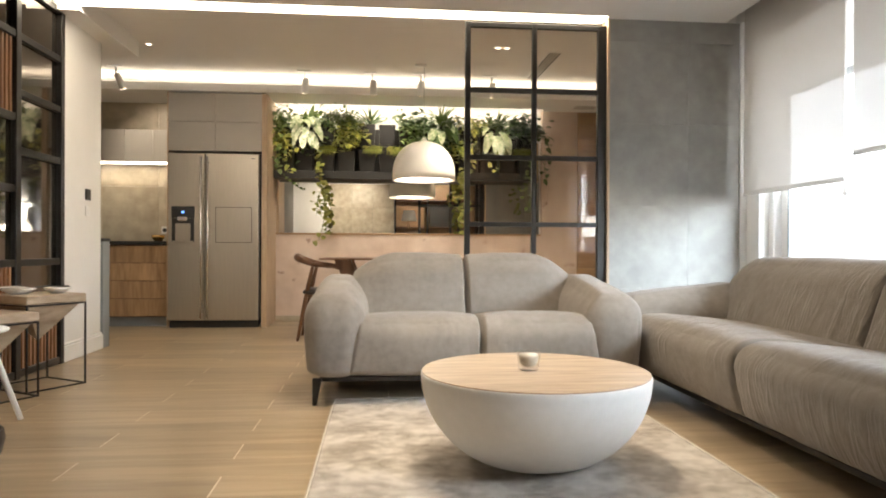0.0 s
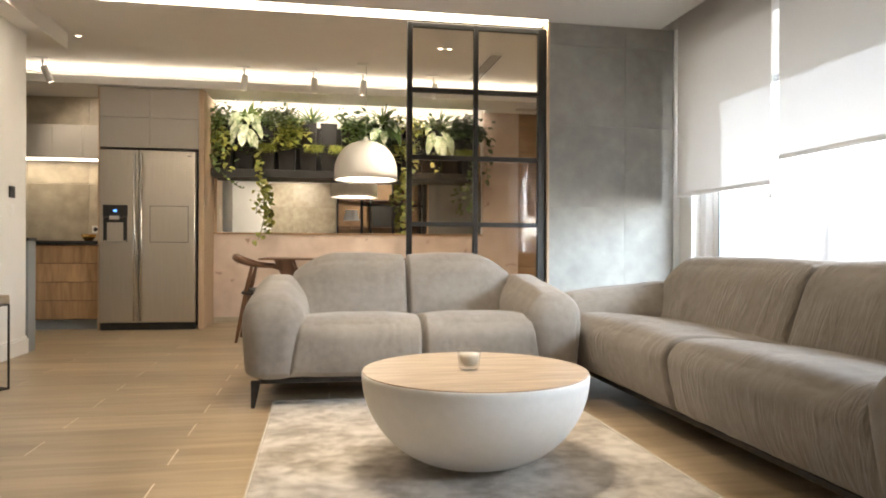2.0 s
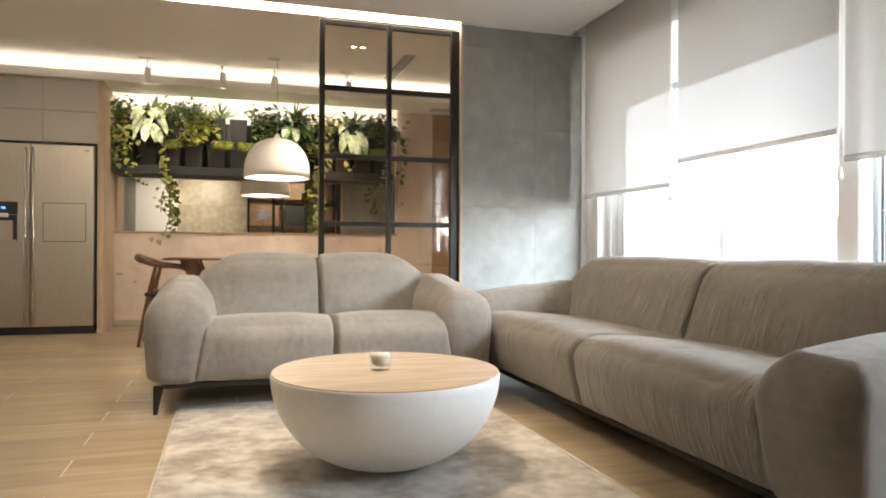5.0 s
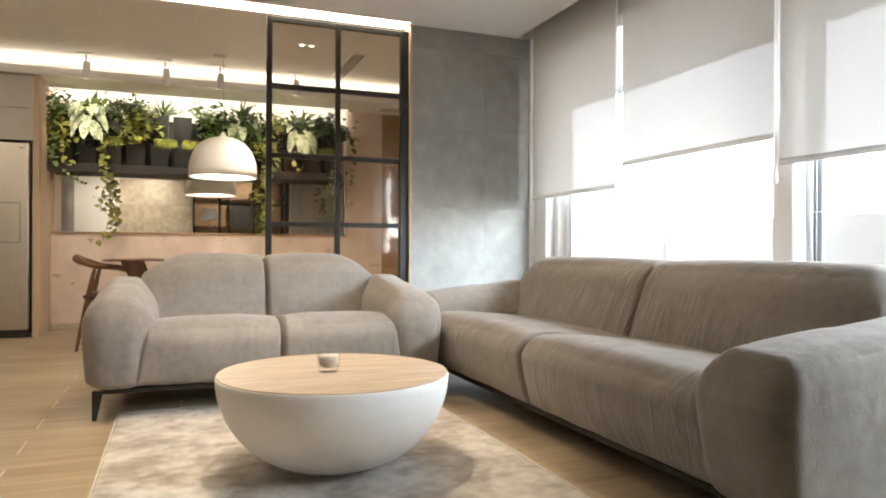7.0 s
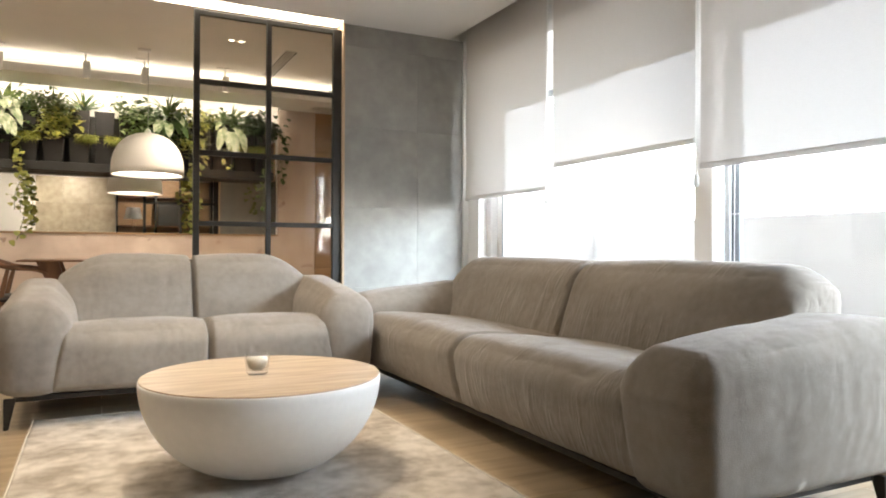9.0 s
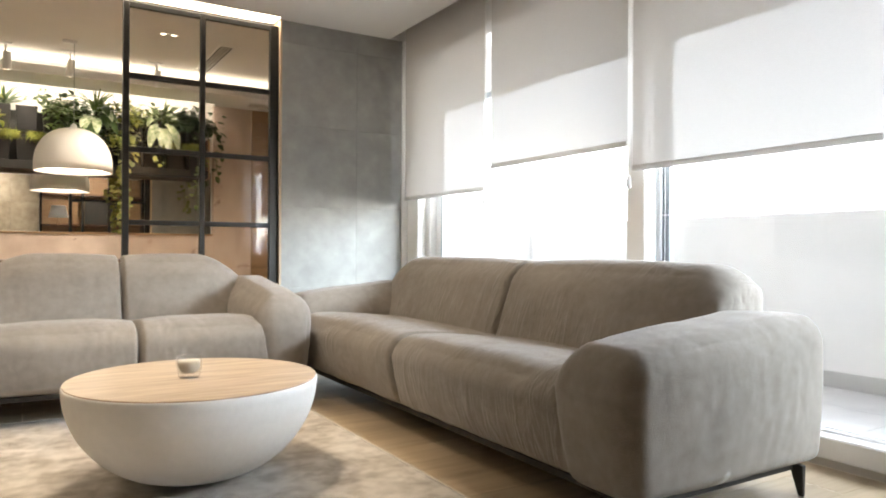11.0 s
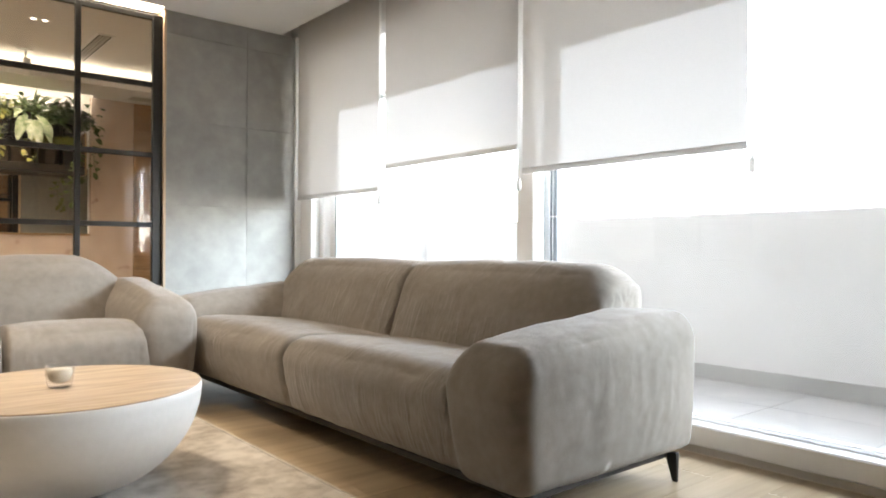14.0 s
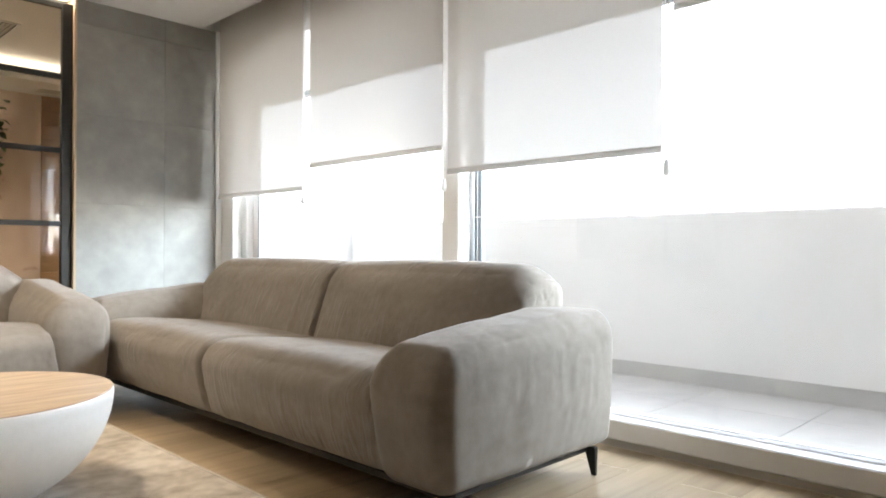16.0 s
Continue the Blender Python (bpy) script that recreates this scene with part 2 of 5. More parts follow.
def add_creases(m, scale, strength, stretch):
    """Broad soft folds under the fine weave."""
    n, l = m.node_tree.nodes, m.node_tree.links
    fine = next(x for x in n if x.bl_idname == "ShaderNodeBump")
    co = next(x for x in n if x.bl_idname == "ShaderNodeTexCoord")
    mp = n.new("ShaderNodeMapping")
    mp.inputs["Scale"].default_value = stretch
    l.new(co.outputs["Object"], mp.inputs[0])
    tex = n.new("ShaderNodeTexNoise")
    tex.inputs["Scale"].default_value, tex.inputs["Detail"].default_value, tex.inputs["Distortion"].default_value = scale, 3, 0.8
    l.new(mp.outputs[0], tex.inputs["Vector"])
    ridge = n.new("ShaderNodeMath")
    ridge.operation = "SUBTRACT"
    ridge.inputs[1].default_value = 0.5
    l.new(tex.outputs["Fac"], ridge.inputs[0])
    fold = n.new("ShaderNodeMath")
    fold.operation = "ABSOLUTE"
    l.new(ridge.outputs[0], fold.inputs[0])
    where = n.new("ShaderNodeTexNoise")
    where.inputs["Scale"].default_value, where.inputs["Detail"].default_value = 2.6, 1
    l.new(co.outputs["Object"], where.inputs["Vector"])
    area = n.new("ShaderNodeMapRange")
    area.inputs[1].default_value, area.inputs[2].default_value = 0.40, 0.62
    l.new(where.outputs["Fac"], area.inputs[0])
    height = n.new("ShaderNodeMath")
    height.operation = "MULTIPLY"
    l.new(fold.outputs[0], height.inputs[0])
    l.new(area.outputs[0], height.inputs[1])
    bp = n.new("ShaderNodeBump")
    bp.inputs["Strength"].default_value, bp.inputs["Distance"].default_value = strength, 0.05
    l.new(height.outputs[0], bp.inputs["Height"])
    l.new(bp.outputs[0], fine.inputs["Normal"])


def add_marks(m, color, scale, level):
    """Scattered worn patches where the finish has come off."""
    n, l = m.node_tree.nodes, m.node_tree.links
    b = n["Principled BSDF"]
    under = b.inputs["Base Color"].links[0].from_socket
    co = next(x for x in n if x.bl_idname == "ShaderNodeTexCoord")
    tex = n.new("ShaderNodeTexNoise")
    tex.inputs["Scale"].default_value, tex.inputs["Detail"].default_value = scale, 4
    l.new(co.outputs["Object"], tex.inputs["Vector"])
    edge = n.new("ShaderNodeMapRange")
    edge.inputs[1].default_value, edge.inputs[2].default_value = level, level + 0.05
    l.new(tex.outputs["Fac"], edge.inputs[0])
    mix = n.new("ShaderNodeMix")
    mix.data_type = "RGBA"
    l.new(edge.outputs[0], mix.inputs["Factor"])
    l.new(under, mix.inputs["A"])
    mix.inputs["B"].default_value = (*color, 1)
    l.new(mix.outputs["Result"], b.inputs["Base Color"])


add_creases(FABRIC, 5.5, 0.12, (1.6, 1.6, 0.6))
add_creases(CREASED, 3.2, 0.6, (1.6, 6.0, 0.9))
add_marks(PLASTER, (0.42, 0.30, 0.25), 7.0, 0.66)
GOLD = mat("gold_metal", (0.75, 0.48, 0.16), 0.25, metal=1.0)
SOCKET = mat("outlet_plastic", (0.75, 0.75, 0.74), 0.35)
CORD = mat("grey_cord", (0.35, 0.35, 0.34), 0.5)
BLIND = blind_cloth("blind_cloth", 0.105, 0.039)
HEMCLOTH = blind_cloth("hem_cloth", 0.32, 0.05)
CLEARBEAD = blind_cloth("bead_plastic", 0.5, 0.1)
GLASS = clear("window_glass", (0.97, 0.97, 0.97))
SMOKED = clear("partition_glass", (0.93, 0.92, 0.90), boost=1.0)
DARKGLASS = mat("dark_mirror_glass", (0.17, 0.15, 0.13), 0.04, metal=0.9, grain=0.02)
MIRROR = mat("mirror", (0.86, 0.86, 0.84), 0.01, metal=1.0)
LED = glow("led_diffuser", (1.0, 0.86, 0.66), 0.5)
BULB = glow("bulb_glow", (1.0, 0.84, 0.62), 0.6)
BLUE = glow("blue_display", (0.1, 0.3, 1.0), 0.15)


# ---- building blocks ----
def link(name, bm, material, parent=None, label="", smooth=False):
    me = bpy.data.meshes.new(name)
    bmesh.ops.recalc_face_normals(bm, faces=bm.faces)
    bm.to_mesh(me)
    bm.free()
    if smooth:
        for p in me.polygons:
            p.use_smooth = True
    me.materials.append(material)
    ob = new(name, me)
    if parent:
        ob.parent = parent
        ob.matrix_parent_inverse = Matrix.Translation(-parent.location)
    if label:
        ob["label"] = label
    return ob


def part(name, bm, material, parent, label="", smooth=False):
    return link(name, bm, material, parent, label, smooth)


def thing(name, place, label, category, group="", kind=""):
    ob = new(name)
    ob.empty_display_size = 0.1
    ob.location = place
    return tagged(ob, label, category, group, kind)


def box(x0, x1, y0, y1, z0, z1, bevel=0.0, bm=None, seg=1):
    bm = bm or bmesh.new()
    r = bmesh.ops.create_cube(bm, size=1)
    vs = r["verts"]
    for v in vs:
        v.co = Vector((x0 + (v.co.x + 0.5) * (x1 - x0), y0 + (v.co.y + 0.5) * (y1 - y0), z0 + (v.co.z + 0.5) * (z1 - z0)))
    if bevel:
        es = {e for v in vs for e in v.link_edges}
        bmesh.ops.bevel(bm, geom=list(es), offset=bevel, segments=seg, affect="EDGES", profile=0.5)
    return bm


def rod(a, b, r0, r1=None, n=10, bm=None):
    """A round bar from a to b that tapers from r0 to r1."""
    bm = bm or bmesh.new()
    a, b = Vector(a), Vector(b)
    d = b - a
    m = Matrix.Translation((a + b) / 2) @ d.to_track_quat("Z", "Y").to_matrix().to_4x4()
    bmesh.ops.create_cone(bm, cap_ends=True, segments=n, radius1=r0, radius2=r0 if r1 is None else r1, depth=d.length, matrix=m)
    return bm


def tube(points, r, n=8, bm=None, radii=None):
    """A smooth round tube through the points."""
    bm = bm or bmesh.new()
    pts = [Vector(p) for p in points]
    rings = []
    for i, p in enumerate(pts):
        d = (pts[min(i + 1, len(pts) - 1)] - pts[max(i - 1, 0)]).normalized()
        side = d.cross(Vector((0.31, 0.17, 0.93))).normalized()
        up = side.cross(d)
        rr = radii[i] if radii else r
        rings.append([bm.verts.new(p + rr * (math.cos(2 * math.pi * k / n) * side + math.sin(2 * math.pi * k / n) * up)) for k in range(n)])
    for a, b in zip(rings, rings[1:]):
        for k in range(n):
            bm.faces.new((a[k], a[(k + 1) % n], b[(k + 1) % n], b[k]))
    bm.faces.new(rings[0])
    bm.faces.new(rings[-1])
    return bm


def spin(profile, n=48, center=(0, 0, 0), bm=None):
    """A turned body from a profile of (radius, height)."""
    bm = bm or bmesh.new()
    c = Vector(center)
    rings = []
    for r, z in profile:
        if r < 1e-5:
            rings.append([bm.verts.new(c + Vector((0, 0, z)))])
        else:
            rings.append([bm.verts.new(c + Vector((r * math.cos(2 * math.pi * k / n), r * math.sin(2 * math.pi * k / n), z))) for k in range(n)])
    for a, b in zip(rings, rings[1:]):
        for k in range(n):
            q = [a[k % len(a)], a[(k + 1) % n % len(a)], b[(k + 1) % n % len(b)], b[k % len(b)]]
            q = list(dict.fromkeys(q))
            if len(q) > 2:
                bm.faces.new(q)
    return bm


def spline(pts, per=8):
    """Points along a smooth curve through pts."""
    pts = [Vector(p) for p in pts]
    out = []
    for i in range(len(pts) - 1):
        p0, p1, p2, p3 = pts[max(i - 1, 0)], pts[i], pts[i + 1], pts[min(i + 2, len(pts) - 1)]
        for k in range(per):
            t = k / per
            out.append(0.5 * (2 * p1 + (p2 - p0) * t + (2 * p0 - 5 * p1 + 4 * p2 - p3) * t * t + (3 * p1 - p0 - 3 * p2 + p3) * t ** 3))
    out.append(pts[-1])
    return out

# ---- the large structure ----
def structure(name, bm, material, label, smooth=False):
    return tagged(link(name, bm, material, None, "", smooth), label, name.split("_")[0], "", "structure")


floor = structure("floor", box(-3.7, 2.72, -2.6, 8.1, -0.12, -0.0008), GROUT, "warm oak-look plank tiles with pale joints")
ceiling_living = structure("ceiling_living", box(-3.7, 2.56, -2.6, 5.0, 2.50, 2.56), CEILING, "smooth white dropped plaster ceiling")
ceiling_dining = structure("ceiling_dining", box(-3.7, 2.62, 5.185, 8.06, 2.60, 2.66), CEILING, "smooth white plaster ceiling over the dining area")
ceiling_upper = structure("ceiling_upper", box(-3.7, 2.95, -2.6, 8.1, 2.80, 2.90), CEILING, "white upper slab over the dropped ceilings")
structure("trim_ceiling", box(-2.2, 1.66, 5.17, 5.185, 2.498, 2.70), CEILING, "white plaster lip of the light slot")
structure("trim_pocket", box(2.545, 2.56, -2.6, 5.05, 2.56, 2.80), CEILING, "white inner side of the blind pocket")
structure("wall_north", box(-3.7, 3.0, 8.06, 8.2, -0.1, 2.9), WHITE, "white plaster wall behind kitchen and plants")
structure("wall_east", box(2.62, 2.95, 5.2, 8.06, -0.1, 2.9), WHITE, "white plaster wall beside the dining area")
structure("wall_header", box(2.74, 2.95, -2.6, 5.2, 2.36, 2.8), WHITE, "white plaster lintel above the windows")
structure("wall_south", box(-3.7, 3.0, -2.74, -2.6, -0.1, 2.9), WHITE, "white plaster wall opposite the kitchen")
structure("wall_far_west", box(-3.84, -3.7, -2.6, 8.1, -0.1, 2.9), WHITE, "white plaster wall of the kitchen end")
wall_west = structure("wall_west", box(-2.5, -2.22, 5.27, 5.95, 0, 2.50), WHITE, "short white wall beside the kitchen")
part("baseboard", box(-2.5, -2.202, 5.262, 5.968, 0, 0.115, 0.004), TRIM, wall_west, "moulded white skirting board")
part("moulding", box(-2.5, -2.208, 5.266, 5.962, 0.115, 0.135, 0.006), TRIM, wall_west)
structure("wall_west_rear", box(-2.5, -2.22, -2.6, 3.35, -0.1, 2.50), REARWALL, "plain taupe wall of the living room")
structure("ceiling_beam", box(-2.7, -2.06, 5.14, 6.35, 2.46, 2.598), CEILING, "white boxed beam over the short wall")

# light slot between the two ceilings
led_slot = structure("trim_light_slot", box(-2.2, 1.66, 5.004, 5.166, 2.515, 2.53), LED, "glowing warm white ceiling light slot")
structure("trim_slot_end", box(1.66, 2.56, 5.0, 5.2, 2.50, 2.56), CEILING, "white ceiling strip over the tiled pier")

# concrete-tiled pier
wall_concrete = structure("wall_concrete", box(1.685, 2.70, 5.06, 5.19, -0.1, 2.50), TILEJOINT, "grey concrete-look tiled wall pier")
for x0, x1 in ((1.682, 2.2780), (2.2792, 2.672)):
    for z0, z1 in ((0.0, 0.5392), (0.5404, 1.1392), (1.1404, 1.7392), (1.7404, 2.3392), (2.3404, 2.498)):
        part("tile", box(x0, x1, 5.05, 5.062, z0, z1, 0.0006), CONCRETE, wall_concrete)
part("edge_strip", box(1.668, 1.683, 5.046, 5.19, 0, 2.50), LIGHTOAK, wall_concrete, "narrow oak edge strip")
structure("trim_corner", box(2.672, 2.722, 5.03, 5.06, 0, 2.50), TRIM, "white corner strip beside the concrete tiles")

# windows
window_1 = thing("window_1", (2.8, 3.8, 0), "wide white-framed sliding window to the balcony", "window", kind="structure")
window_2 = thing("window_2", (2.8, 1.5, 0), "wide white-framed sliding balcony door", "window", kind="structure")
structure("wall_east_rear", box(2.72, 2.95, -2.6, 0.18, -0.1, 2.8), REARWALL, "plain taupe wall beyond the balcony door")
structure("wall_pier", box(2.72, 2.95, 4.86, 5.2, -0.1, 2.8), TRIM, "white pier at the window's end")
for win, y0, y1 in ((window_1, 2.66, 4.86), (window_2, 0.30, 2.54)):
    part("bottom_rail", box(2.712, 2.92, y0, y1, 0.03, 0.115, 0.006), PVC, win)
    part("base_strip", box(2.72, 2.92, y0, y1, -0.05, 0.03), GREYCAB, win, "grey strip under the frame")
    part("track", box(2.80, 2.815, y0, y1, 0.115, 0.13), CHROME, win, "bare metal track")
    part("top_rail", box(2.73, 2.92, y0, y1, 2.28, 2.36, 0.004), PVC, win)
    part("pane", box(2.86, 2.868, y0, y1, 0.115, 2.28), GLASS, win).visible_shadow = False
for y0, y1, win in ((2.54, 2.66, window_1), (0.18, 0.30, window_2)):
    part("post", box(2.715, 2.80, y0, y1, -0.05, 2.36, 0.006), PVC, win)
    part("outer_post", box(2.80, 2.92, y0 + 0.012, y1 - 0.012, -0.05, 2.36, 0.004), PVC, win)
    part("seal", box(2.80, 2.806, y0 + 0.004, y1 - 0.004, 0.115, 2.28), GREYUNIT, win, "grey rubber seal")
part("sash_stile", box(2.838, 2.858, 2.488, 2.538, 0.12, 2.28, 0.003), ALUMINIUM, window_2, "grey aluminium sash stile")
part("sash_lip", box(2.832, 2.8375, 2.508, 2.513, 0.12, 2.28), CHROME, window_2)
part("sash_lip", box(2.832, 2.8375, 2.527, 2.532, 0.12, 2.28), CHROME, window_2)
part("sash_stile", box(2.87, 2.91, 2.525, 2.538, 0.12, 2.28, 0.003), ALUMINIUM, window_2, "grey aluminium sash stile")
part("window_catch", box(2.831, 2.8375, 2.488, 2.536, 1.006, 1.012), PVC, window_2)
part("jamb_frame", box(2.79, 2.855, 4.79, 4.86, 0.115, 2.28, 0.006), PVC, window_1)
part("sash_stile", box(2.845, 2.858, 4.71, 4.79, 0.115, 2.28, 0.004), PVC, window_1)
part("sash_edge", box(2.84, 2.858, 4.69, 4.709, 0.115, 2.28, 0.002), ALUMINIUM, window_1, "grey aluminium sash edge")

# balcony
balcony_floor = structure("balcony_floor", box(2.92, 4.2, -3.2, 5.3, -0.1, 0.055), GROUT, "pale stone-tiled balcony floor")
for k in range(14):
    part("tile", box(2.93, 3.52, -3.1 + 0.6 * k, -2.504 + 0.6 * k, 0.05, 0.062), BALCONY_TILE, balcony_floor)
    part("tile", box(3.524, 4.0, -3.1 + 0.6 * k, -2.504 + 0.6 * k, 0.05, 0.062), BALCONY_TILE, balcony_floor)
parapet = structure("parapet", box(4.0, 4.2, -3.2, 5.25, 0, 1.06, 0.004), BALCONY_PAINT, "pale painted balcony parapet")
part("skirting", box(3.985, 4.0, -3.2, 5.05, 0.06, 0.152), BALCONY_TILE, parapet, "stone tile skirting")
structure("parapet_end", box(2.95, 4.0, 5.05, 5.25, 0, 1.075, 0.004), BALCONY_PAINT, "pale painted end wall of the balcony")
overhang = structure("overhang", box(2.95, 3.9, -3.2, 7.0, 2.335, 2.62), BALCONY_PAINT, "white slab of the balcony above")
part("drip_edge", box(3.86, 3.92, -3.2, 7.0, 2.285, 2.335), GREYUNIT, overhang, "grey drip edge")


# ---- living room: sofas ----
def pad(center, half, radius, crown=(0, 0, 0), n=22, deform=None, wrinkle=0.0, folds=(3, 3, 3), seed=0, M=Matrix(), low=None):
    """A stuffed block: rounded edges, crowned faces and creased cloth."""
    half, radius, center = (np.array(v, float) for v in (half, radius, center))
    index, verts, faces = {}, [], []
    ts = np.sin(np.linspace(-math.pi / 2, math.pi / 2, n + 1)) * 0.45 + np.linspace(-1, 1, n + 1) * 0.55

    def vert(u):
        key = tuple(np.round(u, 5))
        if key not in index:
            index[key] = len(verts)
            verts.append(u)
        return index[key]

    for ax in range(3):
        for sg in (-1, 1):
            grid = [[None] * (n + 1) for _ in range(n + 1)]
            for i in range(n + 1):
                for j in range(n + 1):
                    u = np.empty(3)
                    u[ax], u[(ax + 1) % 3], u[(ax + 2) % 3] = sg, ts[i], ts[j]
                    grid[i][j] = vert(u)
            for i in range(n):
                for j in range(n):
                    f = (grid[i][j], grid[i + 1][j], grid[i + 1][j + 1], grid[i][j + 1])
                    faces.append(f if sg > 0 else f[::-1])
    u = np.array(verts)
    q = u * half
    radius = np.tile(radius, (len(u), 1))
    if low:
        radius[u[:, 2] < 0, 2] = low
    inner = np.maximum(half - radius, 1e-4)
    c = np.clip(q, -inner, inner)
    d = (q - c) / radius
    nrm = d / np.maximum(np.linalg.norm(d, axis=1, keepdims=True), 1e-6)
    p = c + nrm * radius
    for k in range(3):
        a, b = (k + 1) % 3, (k + 2) % 3
        p[:, k] += crown[k] * np.sign(u[:, k]) * np.abs(u[:, k]) ** 3 * (1 - np.abs(u[:, a]) ** 3) ** 1.7 * (1 - np.abs(u[:, b]) ** 3) ** 1.7
    if wrinkle:
        off = Vector((seed * 7.3, seed * 3.1, seed * 5.7))
        for i in range(len(p)):
            v = Vector(p[i] * np.array(folds)) + off
            patch = max(0.0, min(1.0, 0.5 + 1.6 * noise.noise(v * 0.6 + off)))
            crease = max(0.0, 1 - abs(noise.noise(v * 1.9)) * 5.5)
            fine = max(0.0, 1 - abs(noise.noise(v * 4.3 + off)) * 4)
            p[i] += nrm[i] * wrinkle * (0.9 * noise.noise(v * 0.8) - patch * (1.3 * crease + 0.8 * fine))
    p += center
    bm = bmesh.new()
    bv = []
    for co in p:
        co = Vector(co)
        if deform:
            co = Vector(deform(*co))
        bv.append(bm.verts.new(M @ co))
    for f in faces:
        bm.faces.new([bv[k] for k in f])
    return bm


def seam(points, M, r=0.004):
    return tube([M @ Vector(p) for p in spline(points, 6)], r, 6)


def sofa(name, M, W, middle, back_middle, arm_h, back_h, zb, aw, seat_h, drop, fold, tail, cloth, edge, taper, label):
    """A deep two-cushion sofa with pillow arms; width along local x, front at local y = 0."""
    base = thing(name, M @ Vector((W / 2, 0.47, 0)), label, "sofa", "upholstered sofas of the seating corner")
    D = 0.95
    for x0, x1, sx in ((0.0, aw, -1), (W - aw, W, 1)):
        mid = (x0 + x1) / 2

        def arm_shape(x, y, z, mid=mid, sx=sx):
            t = max(0.0, min(1.0, (0.45 - z) / (0.45 - zb)))
            inner = (x - mid) * -sx
            k = 1 - (0.32 if inner > 0 else 0.10) * t ** 1.6
            u = max(0.0, min(1.0, (z - 0.43) / (arm_h - 0.43)))
            if inner > 0:
                k -= taper * u ** 1.3
            front = max(0.0, 1 - y / 0.55)
            lip = max(0.0, (z - 0.3) / 0.3)
            rise = 0.026 * max(0.0, min(1.0, (y - 0.5) / 0.2)) * lip
            return (mid + (x - mid) * k, y + 0.03 * t * t * (1 if y < 0.4 else 0) + 0.025 * u * front, z - 0.05 * front ** 1.6 * lip + rise)

        part("arm", pad((mid, D / 2, (arm_h + zb) / 2), (aw / 2 + 0.008, D / 2 - 0.01, (arm_h - zb) / 2), edge, (0.01, 0.012, 0.012),
                        56, arm_shape, fold * 0.8, (4, 11, 2.4), seed=3 + sx + W, M=M, low=0.05), FABRIC, base, smooth=True)
    inner0, inner1 = aw - 0.045, W - aw + 0.045
    for x0, x1, k in ((inner0, middle, 0), (middle, inner1, 1)):
        def seat_shape(x, y, z):
            t = max(0.0, min(1.0, (0.40 - z) / 0.25))
            side = max(0.0, 1 - abs(x - (inner0 if k == 0 else inner1)) / 0.30)
            dx = (1 if k == 0 else -1) * -0.055 * t * side
            return (x + dx, y + 0.045 * t * t * (1 if y < 0.35 else 0), z - 0.10 * max(0.0, y - 0.22))

        part("seat_cushion", pad(((x0 + x1) / 2, 0.365, (seat_h + zb) / 2), ((x1 - x0) / 2 + 0.002, 0.36, (seat_h - zb) / 2), (0.028, 0.13, 0.11), (0.0, 0.018, 0.018),
                                 60, seat_shape, fold, (13, 2.4, 3), seed=11 + k, M=M, low=0.045), cloth, base, smooth=True)
    for x0, x1, k in ((0.205, back_middle, 0), (back_middle, W - tail, 1)):
        outer = x0 if k == 0 else x1

        def back_shape(x, y, z):
            lean = 0.36 * (z - 0.4)
            t = max(0.0, 1 - abs(x - outer) / drop[1])
            up = max(0.0, (z - 0.45) / 0.33)
            return (x, y + lean, z - drop[0] * t * t * up)

        part("back_cushion", pad(((x0 + x1) / 2, 0.722, (back_h + 0.30) / 2), ((x1 - x0) / 2 + 0.001, 0.13, (back_h - 0.30) / 2),
                                 (0.026, 0.11, 0.13), (0.0, 0.022, 0.012), 60, back_shape, fold, (12, 5, 2.0),
                                 seed=21 + k, M=M), cloth, base, smooth=True)
    for k, (x0, x1) in enumerate(((inner0, middle), (middle, inner1))):
        pts = [(x0 + 0.03 + (x1 - x0 - 0.06) * t / 8, 0.018 + 0.014 * abs(t / 4 - 1) ** 3, seat_h - 0.105 - 0.01 * abs(t / 4 - 1) ** 2) for t in range(9)]
        part("stitched_seam", seam(pts, M, 0.0035), FABRIC, [c for c in base.children if c.name.startswith("seat_cushion")][k], "stitched front seam")
    bm = box(0.10, W - 0.10, 0.72, 0.945, zb, 0.52, 0.05, seg=3)
    bm.transform(M)
    part("back_shell", bm, FABRIC, base, smooth=True)
    for r in ((0.07, W - 0.07, 0.11, 0.135), (0.07, W - 0.07, 0.84, 0.865), (0.07, 0.095, 0.135, 0.84), (W - 0.095, W - 0.07, 0.135, 0.84)):
        bm = box(*r, zb - 0.025, zb, 0.003)
        bm.transform(M)
        part("base_rail", bm, IRON, base, "slim black metal rail")
    # added sheet that keeps window light from passing under the sofa
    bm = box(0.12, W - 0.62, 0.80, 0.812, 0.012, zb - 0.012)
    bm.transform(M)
    part("rear_skirt", bm, DARK, base, "added black sheet blocking light under the sofa")
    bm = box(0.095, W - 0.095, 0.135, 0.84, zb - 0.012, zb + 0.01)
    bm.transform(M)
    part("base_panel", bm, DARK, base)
    for lx, ly, ox, oy in ((0.055, 0.09, -0.012, -0.01), (W - 0.055, 0.09, 0.012, -0.01), (0.055, 0.86, -0.012, 0.01), (W - 0.055, 0.86, 0.012, 0.01)):
        bm = box(-0.5, 0.5, -0.5, 0.5, 0, 1)
        for v in bm.verts:
            up = v.co.z
            wx, wy = 0.02 + 0.03 * up, 0.010 + 0.012 * up
            v.co = Vector((lx + v.co.x * wx - (0.5 * wx - 0.02) * (1 if ox > 0 else -1), ly + v.co.y * wy, up * (zb - 0.002)))
